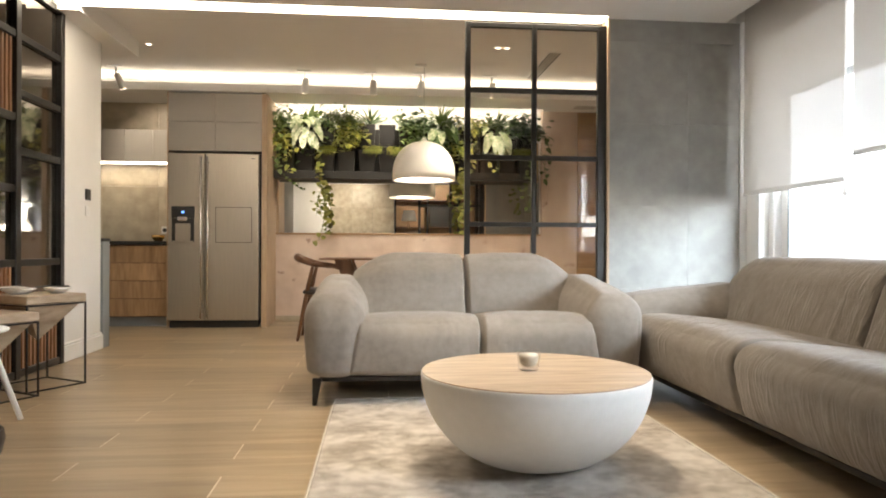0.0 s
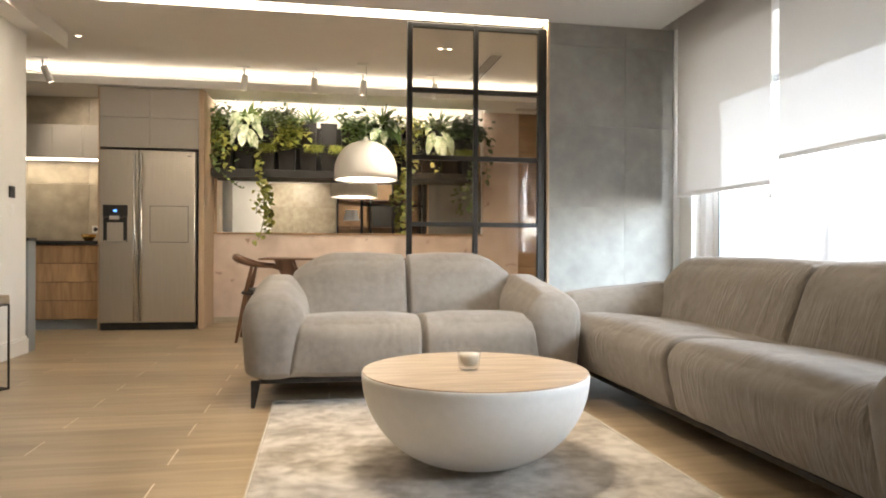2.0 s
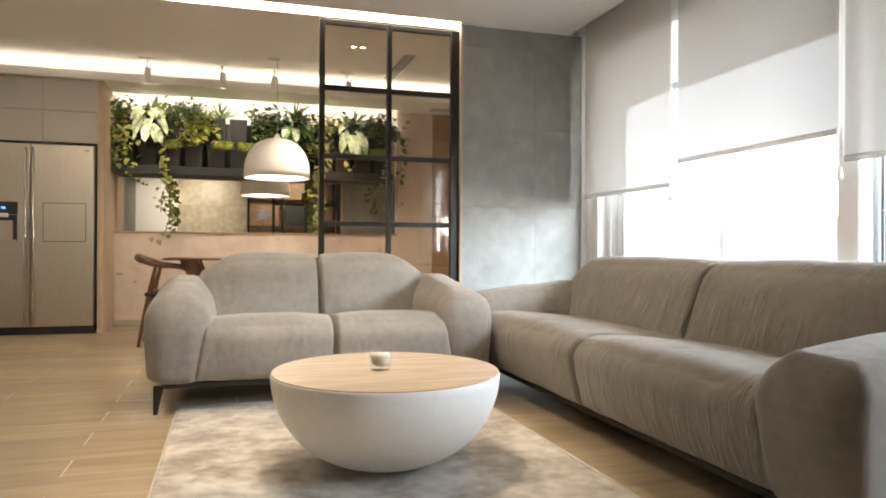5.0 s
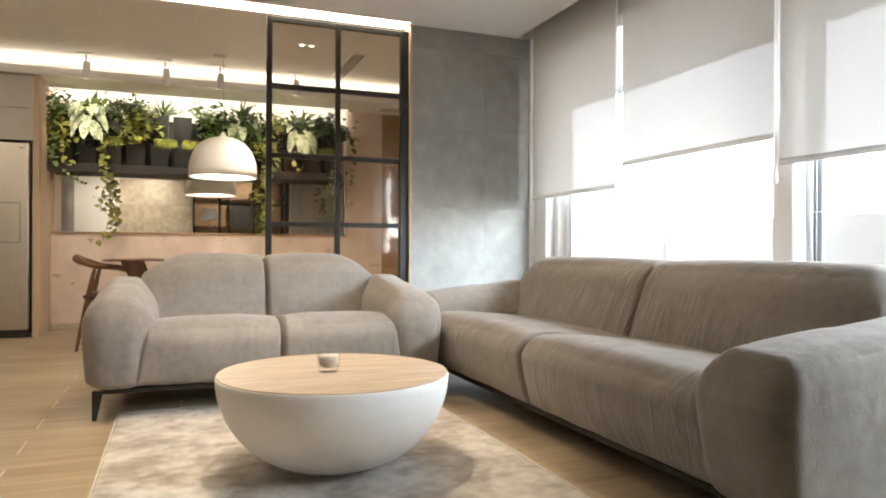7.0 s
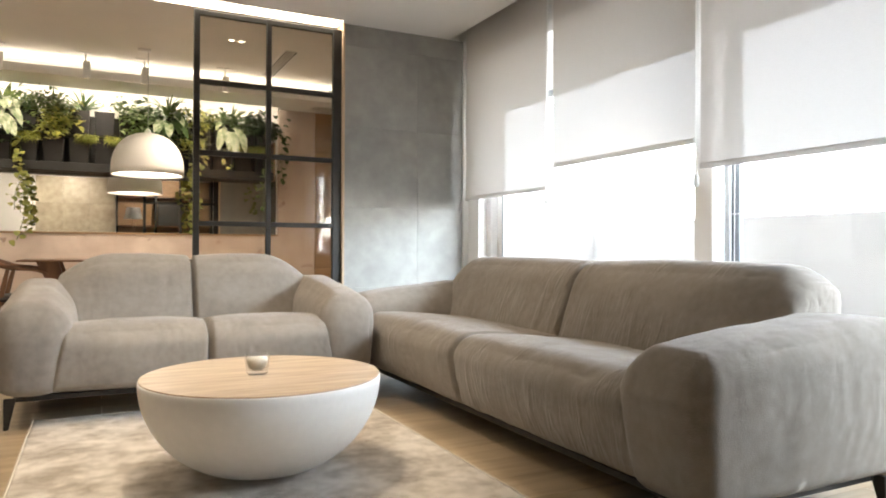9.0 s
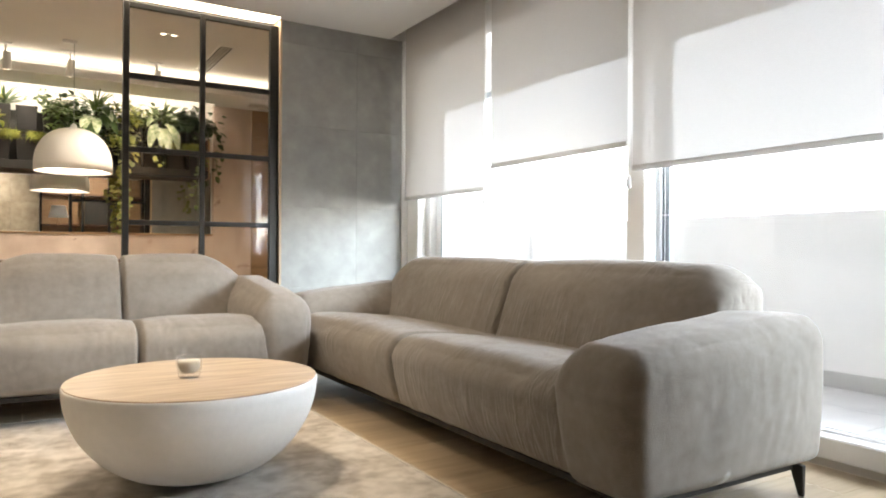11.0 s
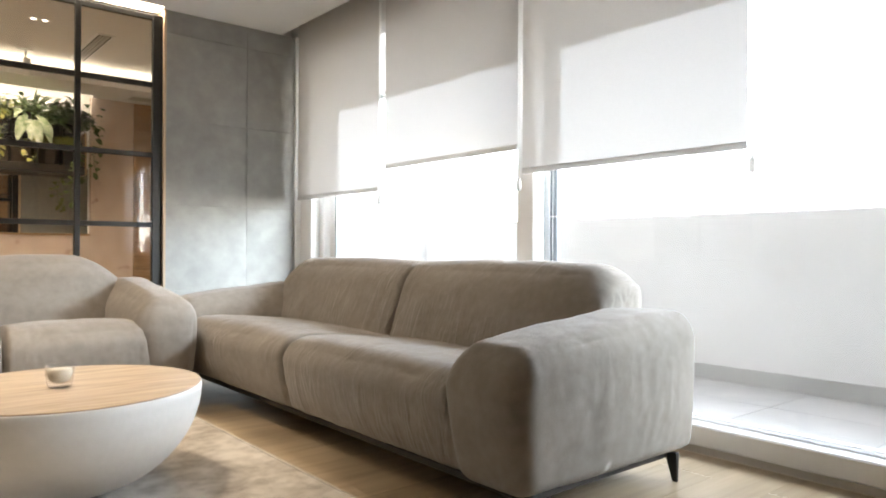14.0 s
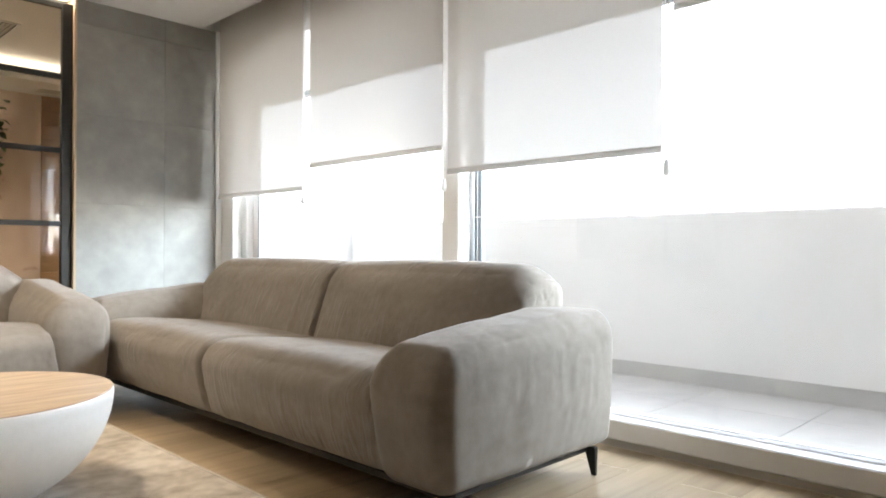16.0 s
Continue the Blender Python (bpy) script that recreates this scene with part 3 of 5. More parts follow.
        bmesh.ops.bevel(bm, geom=list(bm.edges), offset=0.002, segments=1, affect="EDGES")
        bm.transform(M)
        part("leg", bm, IRON, base, "tapered dark metal leg")
    return base


M2 = Matrix.Translation((-0.365, 3.70, 0))
ML = Matrix.Translation((1.465, 4.42, 0)) @ Matrix.Rotation(radians(-90), 4, "Z")
sofa("sofa", M2, 1.795, 0.92, 0.915, 0.625, 0.785, 0.145, 0.305, 0.465, (0.125, 0.30), 0.0024, 0.19, FABRIC, (0.12, 0.075, 0.14), 0.24, "taupe-grey fabric two-seat sofa facing the coffee table")
sofa("sofa", ML, 2.985, 1.535, 1.505, 0.588, 0.775, 0.108, 0.36, 0.448, (0.085, 0.17), 0.0036, 0.225, CREASED, (0.085, 0.055, 0.095), 0.42, "long taupe-grey fabric sofa standing before the balcony windows")


# ---- rug and coffee table ----
def rug():
    bm = bmesh.new()
    nx, ny = 90, 130
    x0, x1, y0, y1 = -0.22, 1.32, 1.40, 3.88
    vs = [[bm.verts.new((x0 + (x1 - x0) * i / nx, y0 + (y1 - y0) * j / ny,
                         0.013 + 0.0025 * noise.noise(Vector((i * 0.5, j * 0.5, 0))))) for j in range(ny + 1)] for i in range(nx + 1)]
    for i in range(nx):
        for j in range(ny):
            bm.faces.new((vs[i][j], vs[i + 1][j], vs[i + 1][j + 1], vs[i][j + 1]))
    edge = [e for e in bm.edges if e.is_boundary]
    r = bmesh.ops.extrude_edge_only(bm, edges=edge)
    for v in r["geom"]:
        if isinstance(v, bmesh.types.BMVert):
            v.co.z = 0.0
    ob = link("rug", bm, RUG, None, smooth=True)
    tagged(ob, "mottled cream and taupe low-pile rug under the table", "rug")
    HEM = mat("rug_hem", (0.50, 0.46, 0.39), 0.9, grain=0.1, scale=200)
    for r in ((-0.226, -0.218, 1.40, 3.886), (1.318, 1.326, 1.40, 3.886), (-0.218, 1.318, 3.878, 3.886), (-0.218, 1.318, 1.394, 1.402)):
        part("hem", box(*r, 0.0, 0.0165, 0.002), HEM, ob, "pale stitched hem")


rug()


def coffee_table(cx, cy):
    base = thing("coffee_table", (cx, cy, 0.015), "round white bowl-shaped coffee table with a wooden top", "coffee table")
    curve = spline([(0.10, 0, 0.018), (0.165, 0, 0.028), (0.24, 0, 0.055), (0.305, 0, 0.098), (0.355, 0, 0.150), (0.395, 0, 0.212), (0.420, 0, 0.280), (0.429, 0, 0.335)], 4)
    prof = [(0, 0.016), (0.09, 0.016)] + [(p.x, p.z) for p in curve]
    prof += [(0.430, 0.345), (0.4295, 0.360), (0.427, 0.364), (0.422, 0.364), (0.419, 0.355), (0, 0.355)]
    part("bowl", spin(prof, 72, (cx, cy, 0)), BOWLWHITE, base, "matt white rounded bowl body", True)
    top = part("top", spin([(0, 0.352), (0.4185, 0.352), (0.4185, 0.3642), (0.4265, 0.3642), (0.4265, 0.3668), (0.425, 0.3685), (0, 0.3685)], 72, (cx, cy, 0)), TOPWOOD, base,
               "honey-coloured wooden top", False)


coffee_table(0.600, 2.70)

candle = thing("candle_glass", (0.575, 2.69, 0.3685), "small clear glass with a pale candle on the table", "candle")
prof = [(0, 0.0), (0.033, 0.0), (0.037, 0.004), (0.040, 0.02), (0.0435, 0.045), (0.0445, 0.073), (0.0425, 0.075), (0.0405, 0.073), (0.0395, 0.045), (0.034, 0.022), (0.02, 0.014), (0, 0.013)]
part("glass", spin(prof, 32, (0.575, 2.69, 0.3690)), GLASS, candle, "thick clear glass", True)
part("wax", spin([(0, 0.0145), (0.018, 0.016), (0.031, 0.024), (0.0375, 0.042), (0.038, 0.056), (0.033, 0.061), (0.012, 0.063), (0, 0.062)], 28, (0.575, 2.69, 0.3690)), WAX, candle, "pale beige wax", True)
part("wick", rod((0.575, 2.69, 0.430), (0.576, 2.69, 0.440), 0.0012, None, 6), DARK, candle, "short dark wick")


# ---- roller blinds ----
def roller_blind(y0, y1, bottom, cord_y, cord_z, label):
    base = thing("roller_blind", (2.65, (y0 + y1) / 2, bottom), label, "roller blind", "roller blinds along the windows")
    bm = bmesh.new()
    n = 16
    cols = []
    for k in range(n + 1):
        y = y0 + (y1 - y0) * k / n
        dx = 0.002 * math.sin(k * 0.8)
        cols.append([bm.verts.new((2.65 + dx * (j / 5), y, 2.70 + (bottom + 0.02 - 2.70) * j / 5)) for j in range(6)])
    for a, b in zip(cols, cols[1:]):
        for j in range(5):
            bm.faces.new((a[j], a[j + 1], b[j + 1], b[j]))
    part("cloth", bm, BLIND, base, "translucent off-white cloth", True)
    part("bottom_bar", box(2.643, 2.657, y0, y1, bottom, bottom + 0.028, 0.004), HEMCLOTH, base, "beige hem bar")
    part("roller", rod((2.66, y0, 2.72), (2.66, y1, 2.72), 0.022, None, 16), TRIM, base)
    chain = part("cord", tube([(2.635, cord_y, 2.70), (2.635, cord_y, cord_z)], 0.0022, 6), TRIM, base)
    part("cord", tube([(2.635, cord_y - 0.014, 2.70), (2.635, cord_y - 0.014, cord_z)], 0.0022, 6), TRIM, base)
    part("cord_weight", spin([(0, -0.035), (0.011, -0.032), (0.015, -0.015), (0.012, 0.02), (0.004, 0.035), (0, 0.035)], 14, (2.635, cord_y - 0.007, cord_z)),
         CLEARBEAD, chain, "white teardrop cord weight", True)


roller_blind(3.842, 4.945, 1.212, 3.825, 1.16, "off-white roller blind drawn low beside the concrete wall")
roller_blind(2.592, 3.775, 1.350, 2.575, 1.17, "off-white roller blind drawn halfway")
roller_blind(1.380, 2.557, 1.222, 1.360, 1.16, "off-white roller blind drawn over the balcony door")
roller_blind(0.20, 1.333, 1.772, 0.19, 1.50, "off-white roller blind rolled up high")


# ---- glass grid partition ----
part_y0, part_y1 = 5.075, 5.115
grid = thing("glass_partition", (1.15, 5.095, 0), "black steel grid partition with clear glass panes", "partition", kind="structure")
for x0, x1 in ((0.625, 0.665), (1.115, 1.150), (1.602, 1.668)):
    part("post", box(x0, x1, part_y0, part_y1, 0, 2.455, 0.003), IRON, grid)
for z in (0.02, 0.515, 0.998, 1.481, 1.968, 2.435):
    for x0, x1 in ((0.665, 1.115), (1.150, 1.602)):
        part("bar", box(x0, x1, part_y0 + 0.003, part_y1 - 0.003, z - 0.017, z + 0.017, 0.002), IRON, grid)
zs = (0.02, 0.515, 0.998, 1.481, 1.968, 2.435)
for z0, z1 in zip(zs, zs[1:]):
    for x0, x1 in ((0.665, 1.115), (1.150, 1.602)):
        part("pane", box(x0, x1, 5.092, 5.098, z0 + 0.017, z1 - 0.017), SMOKED, grid).visible_shadow = False

# ---- slatted glass doors of the west side ----
west = thing("slatted_partition", (-2.24, 4.4, 0), "black steel frame with dark glass panes and slats", "partition", kind="structure")
for y0, y1 in ((5.205, 5.26), (4.60, 4.66), (3.97, 4.03), (3.35, 3.40)):
    part("post", box(-2.26, -2.20, y0, y1, 0, 2.50, 0.003), IRON, west)
columns = ((4.66, 5.205, (0.03, 0.72, 1.42, 1.78, 2.13, 2.47)), (4.03, 4.60, (0.03, 0.72, 1.18, 1.62, 2.13, 2.47)), (3.40, 3.97, (0.03, 0.72, 1.42, 1.78, 2.13, 2.47)))
for c, (y0, y1, levels) in enumerate(columns):
    for z in levels:
        part("bar", box(-2.255, -2.205, y0, y1, z - 0.022, z + 0.022, 0.003), IRON, west)
    for k, (z0, z1) in enumerate(zip(levels, levels[1:])):
        slatted = k == 0 or (c == 1 and k == 3)
        top = z1 if not (c == 0 and k == 0) else 0.42
        if slatted:
            n = int((y1 - y0) / 0.047)
            for i in range(n):
                y = y0 + (i + 0.5) * (y1 - y0) / n
                part("slat", box(-2.25, -2.222, y - 0.0135, y + 0.0135, z0 + 0.022, top - 0.022, 0.002), SLAT, west)
            part("slat_backing", box(-2.262, -2.252, y0, y1, z0 + 0.022, z1 - 0.022), DARK, west, "black backing")
        if not slatted or c == 0 and k == 0:
            part("pane", box(-2.24, -2.234, y0, y1, (0.42 if slatted else z0 + 0.022), z1 - 0.022), DARKGLASS, west, "dark reflecting glass")
structure("wall_west_backing", box(-2.5, -2.27, 3.35, 5.27, 0, 2.50), WHITE, "wall behind the dark glass doors")

# ---- far building beyond the balcony ----
far = thing("apartment_building", (33, 54, -20), "pale apartment block far beyond the balcony", "building")
part("wall", box(29, 37, 53, 60, -20, 5.2), BALCONY_PAINT, far)
part("roof", box(28.7, 37.3, 52.7, 60.3, 5.2, 5.5), BALCONY_TILE, far)
for k in range(5):
    z = 3.4 - 3 * k
    part("balcony", box(29, 37, 52.2, 53, z - 1.6, z - 1.4), BALCONY_TILE, far, "projecting floor slab")
    for j in range(4):
        part("window", box(29.5 + 2 * j, 30.7 + 2 * j, 52.95, 53.0, z - 1.2, z + 0.4), GREYUNIT, far, "grey far window")

# ---- kitchen ----
def front(name, x0, x1, z0, z1, y, material, parent, label=""):
    return part(name, box(x0 + 0.0015, x1 - 0.0015, y, y + 0.018, z0 + 0.0015, z1 - 0.0015, 0.0015), material, parent, label)


def drawer_unit(x0, x1, label):
    base = thing("drawer_unit", ((x0 + x1) / 2, 7.8, 0), label, "kitchen unit", "lower kitchen units")
    part("body", box(x0, x1, 7.52, 8.04, 0.10, 0.84), WALNUT, base)
    part("plinth", box(x0, x1, 7.57, 8.0, 0, 0.10), GREYUNIT, base, "dark grey plinth")
    for k in range(4):
        front("drawer", x0, x1, 0.108 + k * 0.183, 0.108 + (k + 1) * 0.183 - 0.004, 7.50, DRAWEROAK, base, "warm oak drawer front")


drawer_unit(-2.74, -2.14, "oak-fronted kitchen drawer unit beside the fridge")
drawer_unit(-3.34, -2.74, "oak-fronted kitchen drawer unit under the worktop")
tagged(link("worktop", box(-3.6, -2.135, 7.48, 8.03, 0.845, 0.88, 0.003), DARK), "thin dark kitchen worktop", "worktop")
splash = structure("wall_splashback", box(-3.7, -2.13, 8.045, 8.058, 0.88, 2.40), GROUT, "beige stone-look tiled splashback")
for i in range(3):
    for z0, z1 in ((0.882, 1.48), (1.483, 2.08), (2.083, 2.40)):
        part("tile", box(-3.3 + 0.6 * i - 0.30, -2.703 + 0.6 * i - 0.30 if i < 2 else -2.132, 8.032, 8.046, z0, z1, 0.001), SPLASH, splash)


def wall_cabinet(x0, x1, label):
    base = thing("wall_cabinet", ((x0 + x1) / 2, 7.9, 1.72), label, "wall cabinet", "upper kitchen cabinets")
    part("body", box(x0, x1, 7.745, 8.03, 1.725, 2.055), GREYCAB, base)
    front("door", x0, x1, 1.72, 2.06, 7.725, GREYCAB, base)


for x0, x1 in ((-2.37, -2.14), (-2.66, -2.37), (-3.2, -2.66)):
    wall_cabinet(x0, x1, "flat taupe-grey wall cabinet without handles")
strip = tagged(link("under_cabinet_light", box(-3.2, -2.15, 7.78, 7.80, 1.702, 1.722), LED), "glowing strip light under the wall cabinets", "strip light")

unit = thing("kitchen_island", (-2.6, 6.04, 0), "grey lacquered kitchen counter beside the short wall", "kitchen island")
part("body", box(-3.3, -2.21, 5.975, 6.115, 0.0, 0.865, 0.002), GREYUNIT, unit)
part("counter", box(-3.31, -2.205, 5.97, 6.12, 0.867, 0.89, 0.002), DARK, unit, "thin dark top")

tall = thing("fridge_cabinet", (-1.65, 7.8, 0), "tall taupe cabinet built round the fridge", "cabinet")
part("side_panel", box(-1.185, -1.13, 7.385, 8.04, 0, 2.40, 0.002), LIGHTOAK, tall, "light oak side panel")
part("side_panel", box(-2.135, -2.118, 7.42, 8.04, 0.0, 2.40, 0.002), LIGHTOAK, tall, "light oak side panel")
part("body", box(-2.117, -1.187, 7.42, 8.03, 1.81, 2.39), GREYCAB, tall)
for x0, x1 in ((-2.117, -1.652), (-1.650, -1.187)):
    for z0, z1 in ((1.80, 2.095), (2.097, 2.395)):
        front("door", x0, x1, z0, z1, 7.40, GREYCAB, tall)


def fridge():
    f = thing("fridge", (-1.66, 7.75, 0), "brushed-steel side-by-side fridge with a water dispenser", "fridge")
    part("case", box(-2.112, -1.20, 7.45, 8.02, 0.03, 1.785, 0.004), DARK, f, "black side casing")
    left = part("door", box(-2.110, -1.748, 7.37, 7.44, 0.075, 1.775, 0.008, seg=2), STEEL, f, "left steel door")
    right = part("door", box(-1.742, -1.212, 7.37, 7.44, 0.075, 1.775, 0.008, seg=2), STEEL, f, "right steel door")
    for x, d in ((-1.776, left), (-1.713, right)):
        bm = rod((x, 7.325, 0.10), (x, 7.325, 1.735), 0.011, None, 12)
        rod((x, 7.325, 0.16), (x, 7.372, 0.16), 0.009, None, 8, bm)
        rod((x, 7.325, 1.68), (x, 7.372, 1.68), 0.009, None, 8, bm)
        part("handle", bm, CHROME, d, "long steel bar handle", True)
    part("dispenser_panel", box(-2.074, -1.846, 7.362, 7.369, 1.115, 1.232, 0.002), DARK, left, "black control panel")
    part("display", box(-1.975, -1.945, 7.358, 7.3615, 1.165, 1.185), BLUE, left, "small blue display")
    part("recess", box(-2.070, -1.850, 7.364, 7.369, 0.872, 1.113), DARK, left, "dark dispenser recess")
    part("spout", box(-2.01, -1.915, 7.335, 7.364, 1.085, 1.125, 0.006), CHROME, left, "silver spout")
    part("drip_back", box(-2.035, -1.885, 7.360, 7.3635, 0.885, 1.06, 0.002), STEEL, left)
    part("drip_tray", box(-2.06, -1.86, 7.34, 7.364, 0.872, 0.884, 0.002), STEEL, left)
    bm = bmesh.new()
    for r in ((-1.642, -1.278, 1.224, 1.229), (-1.642, -1.278, 0.867, 0.872), (-1.642, -1.637, 0.872, 1.224), (-1.283, -1.278, 0.872, 1.224)):
        box(r[0], r[1], 7.3675, 7.372, r[2], r[3], bm=bm)
    part("bar_door_joint", bm, DARK, right, "joint line of the small bar door")
    part("badge", box(-1.29, -1.245, 7.3675, 7.372, 1.722, 1.730), CHROME, right)
    part("plinth", box(-2.10, -1.215, 7.40, 7.46, 0.0, 0.07, 0.004), DARK, f, "black base grille")


fridge()
bowl = tagged(link("gold_bowl", spin([(0, 0), (0.035, 0), (0.06, 0.03), (0.07, 0.065), (0.066, 0.065), (0.055, 0.03), (0.03, 0.008), (0, 0.008)], 24, (-2.31, 7.72, 0.88)), GOLD, None, "", True),
              "small golden bowl on the worktop", "bowl")
outlet = thing("outlet", (-2.29, 8.03, 1.0), "white double wall socket on the splashback", "outlet")
part("plate", box(-2.37, -2.22, 8.022, 8.031, 0.965, 1.045, 0.002), SOCKET, outlet)
for x in (-2.333, -2.257):
    part("insert", spin([(0, 0), (0.022, 0), (0.022, 0.004), (0, 0.004)], 20, (0, 0, 0)), DARK, outlet).matrix_basis = pose(x, 8.0205, 1.005, 90)
switch = thing("light_switch", (-2.218, 5.69, 1.22), "square black switch plate on the white wall", "switch")
part("plate", box(-2.219, -2.210, 5.645, 5.735, 1.18, 1.265, 0.002), DARK, switch)
part("rocker", box(-2.211, -2.207, 5.655, 5.725, 1.19, 1.255, 0.002), DARK, switch)
switch2 = thing("thermostat", (-2.218, 5.69, 1.10), "small white plate on the white wall", "switch")
part("plate", box(-2.219, -2.212, 5.65, 5.73, 1.055, 1.135, 0.002), TRIM, switch2)
part("button", box(-2.213, -2.209, 5.67, 5.71, 1.075, 1.115, 0.002), TRIM, switch2)

# ---- dining area ----
structure("ceiling_soffit", box(-3.7, 2.62, 7.36, 7.86, 2.402, 2.42), CEILING, "white dropped soffit above the cabinets")
structure("trim_soffit_lip", box(-3.7, 2.62, 7.345, 7.36, 2.402, 2.475), CEILING, "white front lip of the lit soffit")
structure("trim_soffit_back", box(-3.7, 2.62, 7.86, 7.875, 2.402, 2.60), CEILING, "white back of the lit soffit")
structure("ceiling_soffit_rear", box(1.88, 2.62, 7.875, 8.06, 2.402, 2.42), CEILING, "white rear strip of the soffit")
structure("ceiling_soffit_kitchen", box(-3.7, -1.13, 7.875, 8.06, 2.402, 2.42), CEILING, "white rear strip of the soffit over the cabinets")
wall_low = structure("wall_low", box(-1.129, 1.88, 8.0, 8.058, 0, 0.965), PLASTER, "low rose-beige plaster wall under the mirror")
part("ledge", box(-1.129, 1.875, 7.985, 8.058, 0.966, 0.984, 0.002), OAK, wall_low, "thin oak ledge")
for k in range(10):
    part("skirting_tile", box(-1.128 + 0.3 * k, -0.831 + 0.3 * k, 7.99, 8.0, 0.0, 0.06, 0.001), SPLASH, wall_low, "stone skirting tile")
structure("wall_rose", box(1.88, 2.30, 8.0, 8.058, 0, 2.402), PLASTER, "rose-beige plaster wall")
wood_wall = structure("wall_wood", box(2.30, 2.62, 8.01, 8.058, 0, 2.402), WALNUT, "wall clad with horizontal oak planks")
for k in range(16):
    part("plank", box(2.302, 2.62, 7.992, 8.01, 0.15 * k + 0.002, 0.15 * k + 0.148, 0.001), OAK, wood_wall)
mirror = thing("mirror", (0.37, 8.05, 1.3), "long wall mirror below the planter shelf", "mirror")
part("glass", box(-1.10, 1.86, 8.046, 8.056, 0.986, 1.66), MIRROR, mirror)
part("edge", box(-1.128, -1.101, 8.03, 8.057, 0.986, 1.66), LIGHTOAK, mirror)

vent = thing("ceiling_vent", (1.6, 6.85, 2.6), "long slotted metal air vent in the ceiling", "vent")
for x0, x1, y0, y1 in ((1.53, 1.545, 6.28, 7.30), (1.655, 1.67, 6.28, 7.30), (1.545, 1.655, 6.28, 6.295), (1.545, 1.655, 7.285, 7.30)):
    part("frame", box(x0, x1, y0, y1, 2.592, 2.601), TRIM, vent)
part("duct", box(1.545, 1.655, 6.295, 7.285, 2.596, 2.6005), DARK, vent, "dark duct opening")
for k in range(3):
    part("slat", box(1.562 + 0.028 * k, 1.578 + 0.028 * k, 6.295, 7.285, 2.590, 2.597), GREYCAB, vent)
vent2 = thing("ceiling_vent", (2.3, 7.7, 2.402), "small slotted air vent in the soffit", "vent")
part("frame", box(2.16, 2.44, 7.60, 7.80, 2.396, 2.403), TRIM, vent2)
for k in range(4):
    part("slat", box(2.18, 2.42, 7.62 + 0.045 * k, 7.645 + 0.045 * k, 2.390, 2.397), GREYCAB, vent2)


def downlight(x, y, z, label):
    d = thing("downlight", (x, y, z), label, "downlight", "recessed ceiling spots")
    part("ring", spin([(0.021, 0.0), (0.035, 0.0), (0.035, -0.005), (0.021, -0.005), (0.021, 0.0)], 24, (x, y, z)), TRIM, d)
    part("lens", spin([(0, -0.002), (0.02, -0.002), (0.02, -0.004), (0, -0.004)], 24, (x, y, z)), BULB, d, "glowing lens")


downlight(1.06, 6.21, 2.6, "small round recessed ceiling spot")
downlight(1.14, 6.21, 2.6, "small round recessed ceiling spot")
downlight(0.45, 2.76, 2.5, "small round recessed ceiling spot")


def track_spot(x, z_tilt, power):
    s = thing("track_spot", (x, 7.2, 2.6), "white cylindrical spotlight on a short ceiling track", "spotlight", "ceiling spots over the counter")
    part("track", box(x - 0.08, x + 0.05, 7.18, 7.215, 2.588, 2.6, 0.002), TRIM, s)
    part("stem", rod((x, 7.2, 2.58), (x, 7.2, 2.50), 0.008, None, 10), TRIM, s)
    a = Vector((x + 0.01, 7.19, 2.52))
    b = a + Vector((z_tilt, 0.05, -0.14))
    head = part("head", rod(a, b, 0.032, None, 20), TRIM, s, "white cylinder head", False)
    part("lens", rod(b, b + (b - a) * 0.02, 0.026, None, 20), BULB, head, "glowing lens")
    lamp_light("SPOT", b + (b - a) * 0.06, b + (b - a) * 3 + Vector((0, 0.4, 0)), power, 0.03, WARM, 85, 0.7)


for x, tilt, power in ((-2.56, 0.05, 1.3), (-0.73, -0.02, 2.9), (-0.06, 0.0, 2.9), (0.435, -0.02, 2.9), (1.163, 0.0, 2.9)):
    track_spot(x, tilt, power)


def pendant(x, y, rim):
    p = thing("pendant_lamp", (x, y, rim), "large white dome pendant lamp with a glowing underside", "pendant lamp")
    R, H = 0.303, 0.375
    prof = []
    for k in range(17):
        a = math.pi / 2 * k / 16
        prof.append((0.02 + (R - 0.02) * math.sin(a) ** 0.92, 0.06 + (H - 0.06) * math.cos(a) ** 0.95))
    prof += [(R, 0.0), (R - 0.006, 0.0), (R - 0.008, 0.06)]
    for k in range(15, -1, -1):
        a = math.pi / 2 * k / 16
        prof.append((0.015 + (R - 0.03) * math.sin(a) ** 0.92, 0.055 + (H - 0.075) * math.cos(a) ** 0.95))
    dome = part("shade", spin(prof, 56, (x, y, rim)), SHADE, p, "white enamelled dome shade", True)
    part("bulb", spin([(0, 0.06), (0.05, 0.075), (0.06, 0.11), (0.045, 0.16), (0.02, 0.20), (0, 0.2)], 24, (x, y, rim)), BULB, dome, "glowing bulb", True)
    part("diffuser", spin([(0, 0.03), (R - 0.012, 0.03), (R - 0.012, 0.036), (0, 0.036)], 40, (x, y, rim)), PENDANT_GLOW, dome, "glowing diffuser disc")
    part("cap", spin([(0, 0.37), (0.03, 0.37), (0.025, 0.40), (0.008, 0.42), (0, 0.42)], 20, (x, y, rim)), TRIM, p)
    part("cord", tube([(x, y, rim + 0.40), (x, y, 2.59)], 0.003, 6), CORD, p, "thin grey cord")
    part("canopy", box(x - 0.09, x + 0.02, y - 0.03, y + 0.03, 2.575, 2.60, 0.003), TRIM, p)


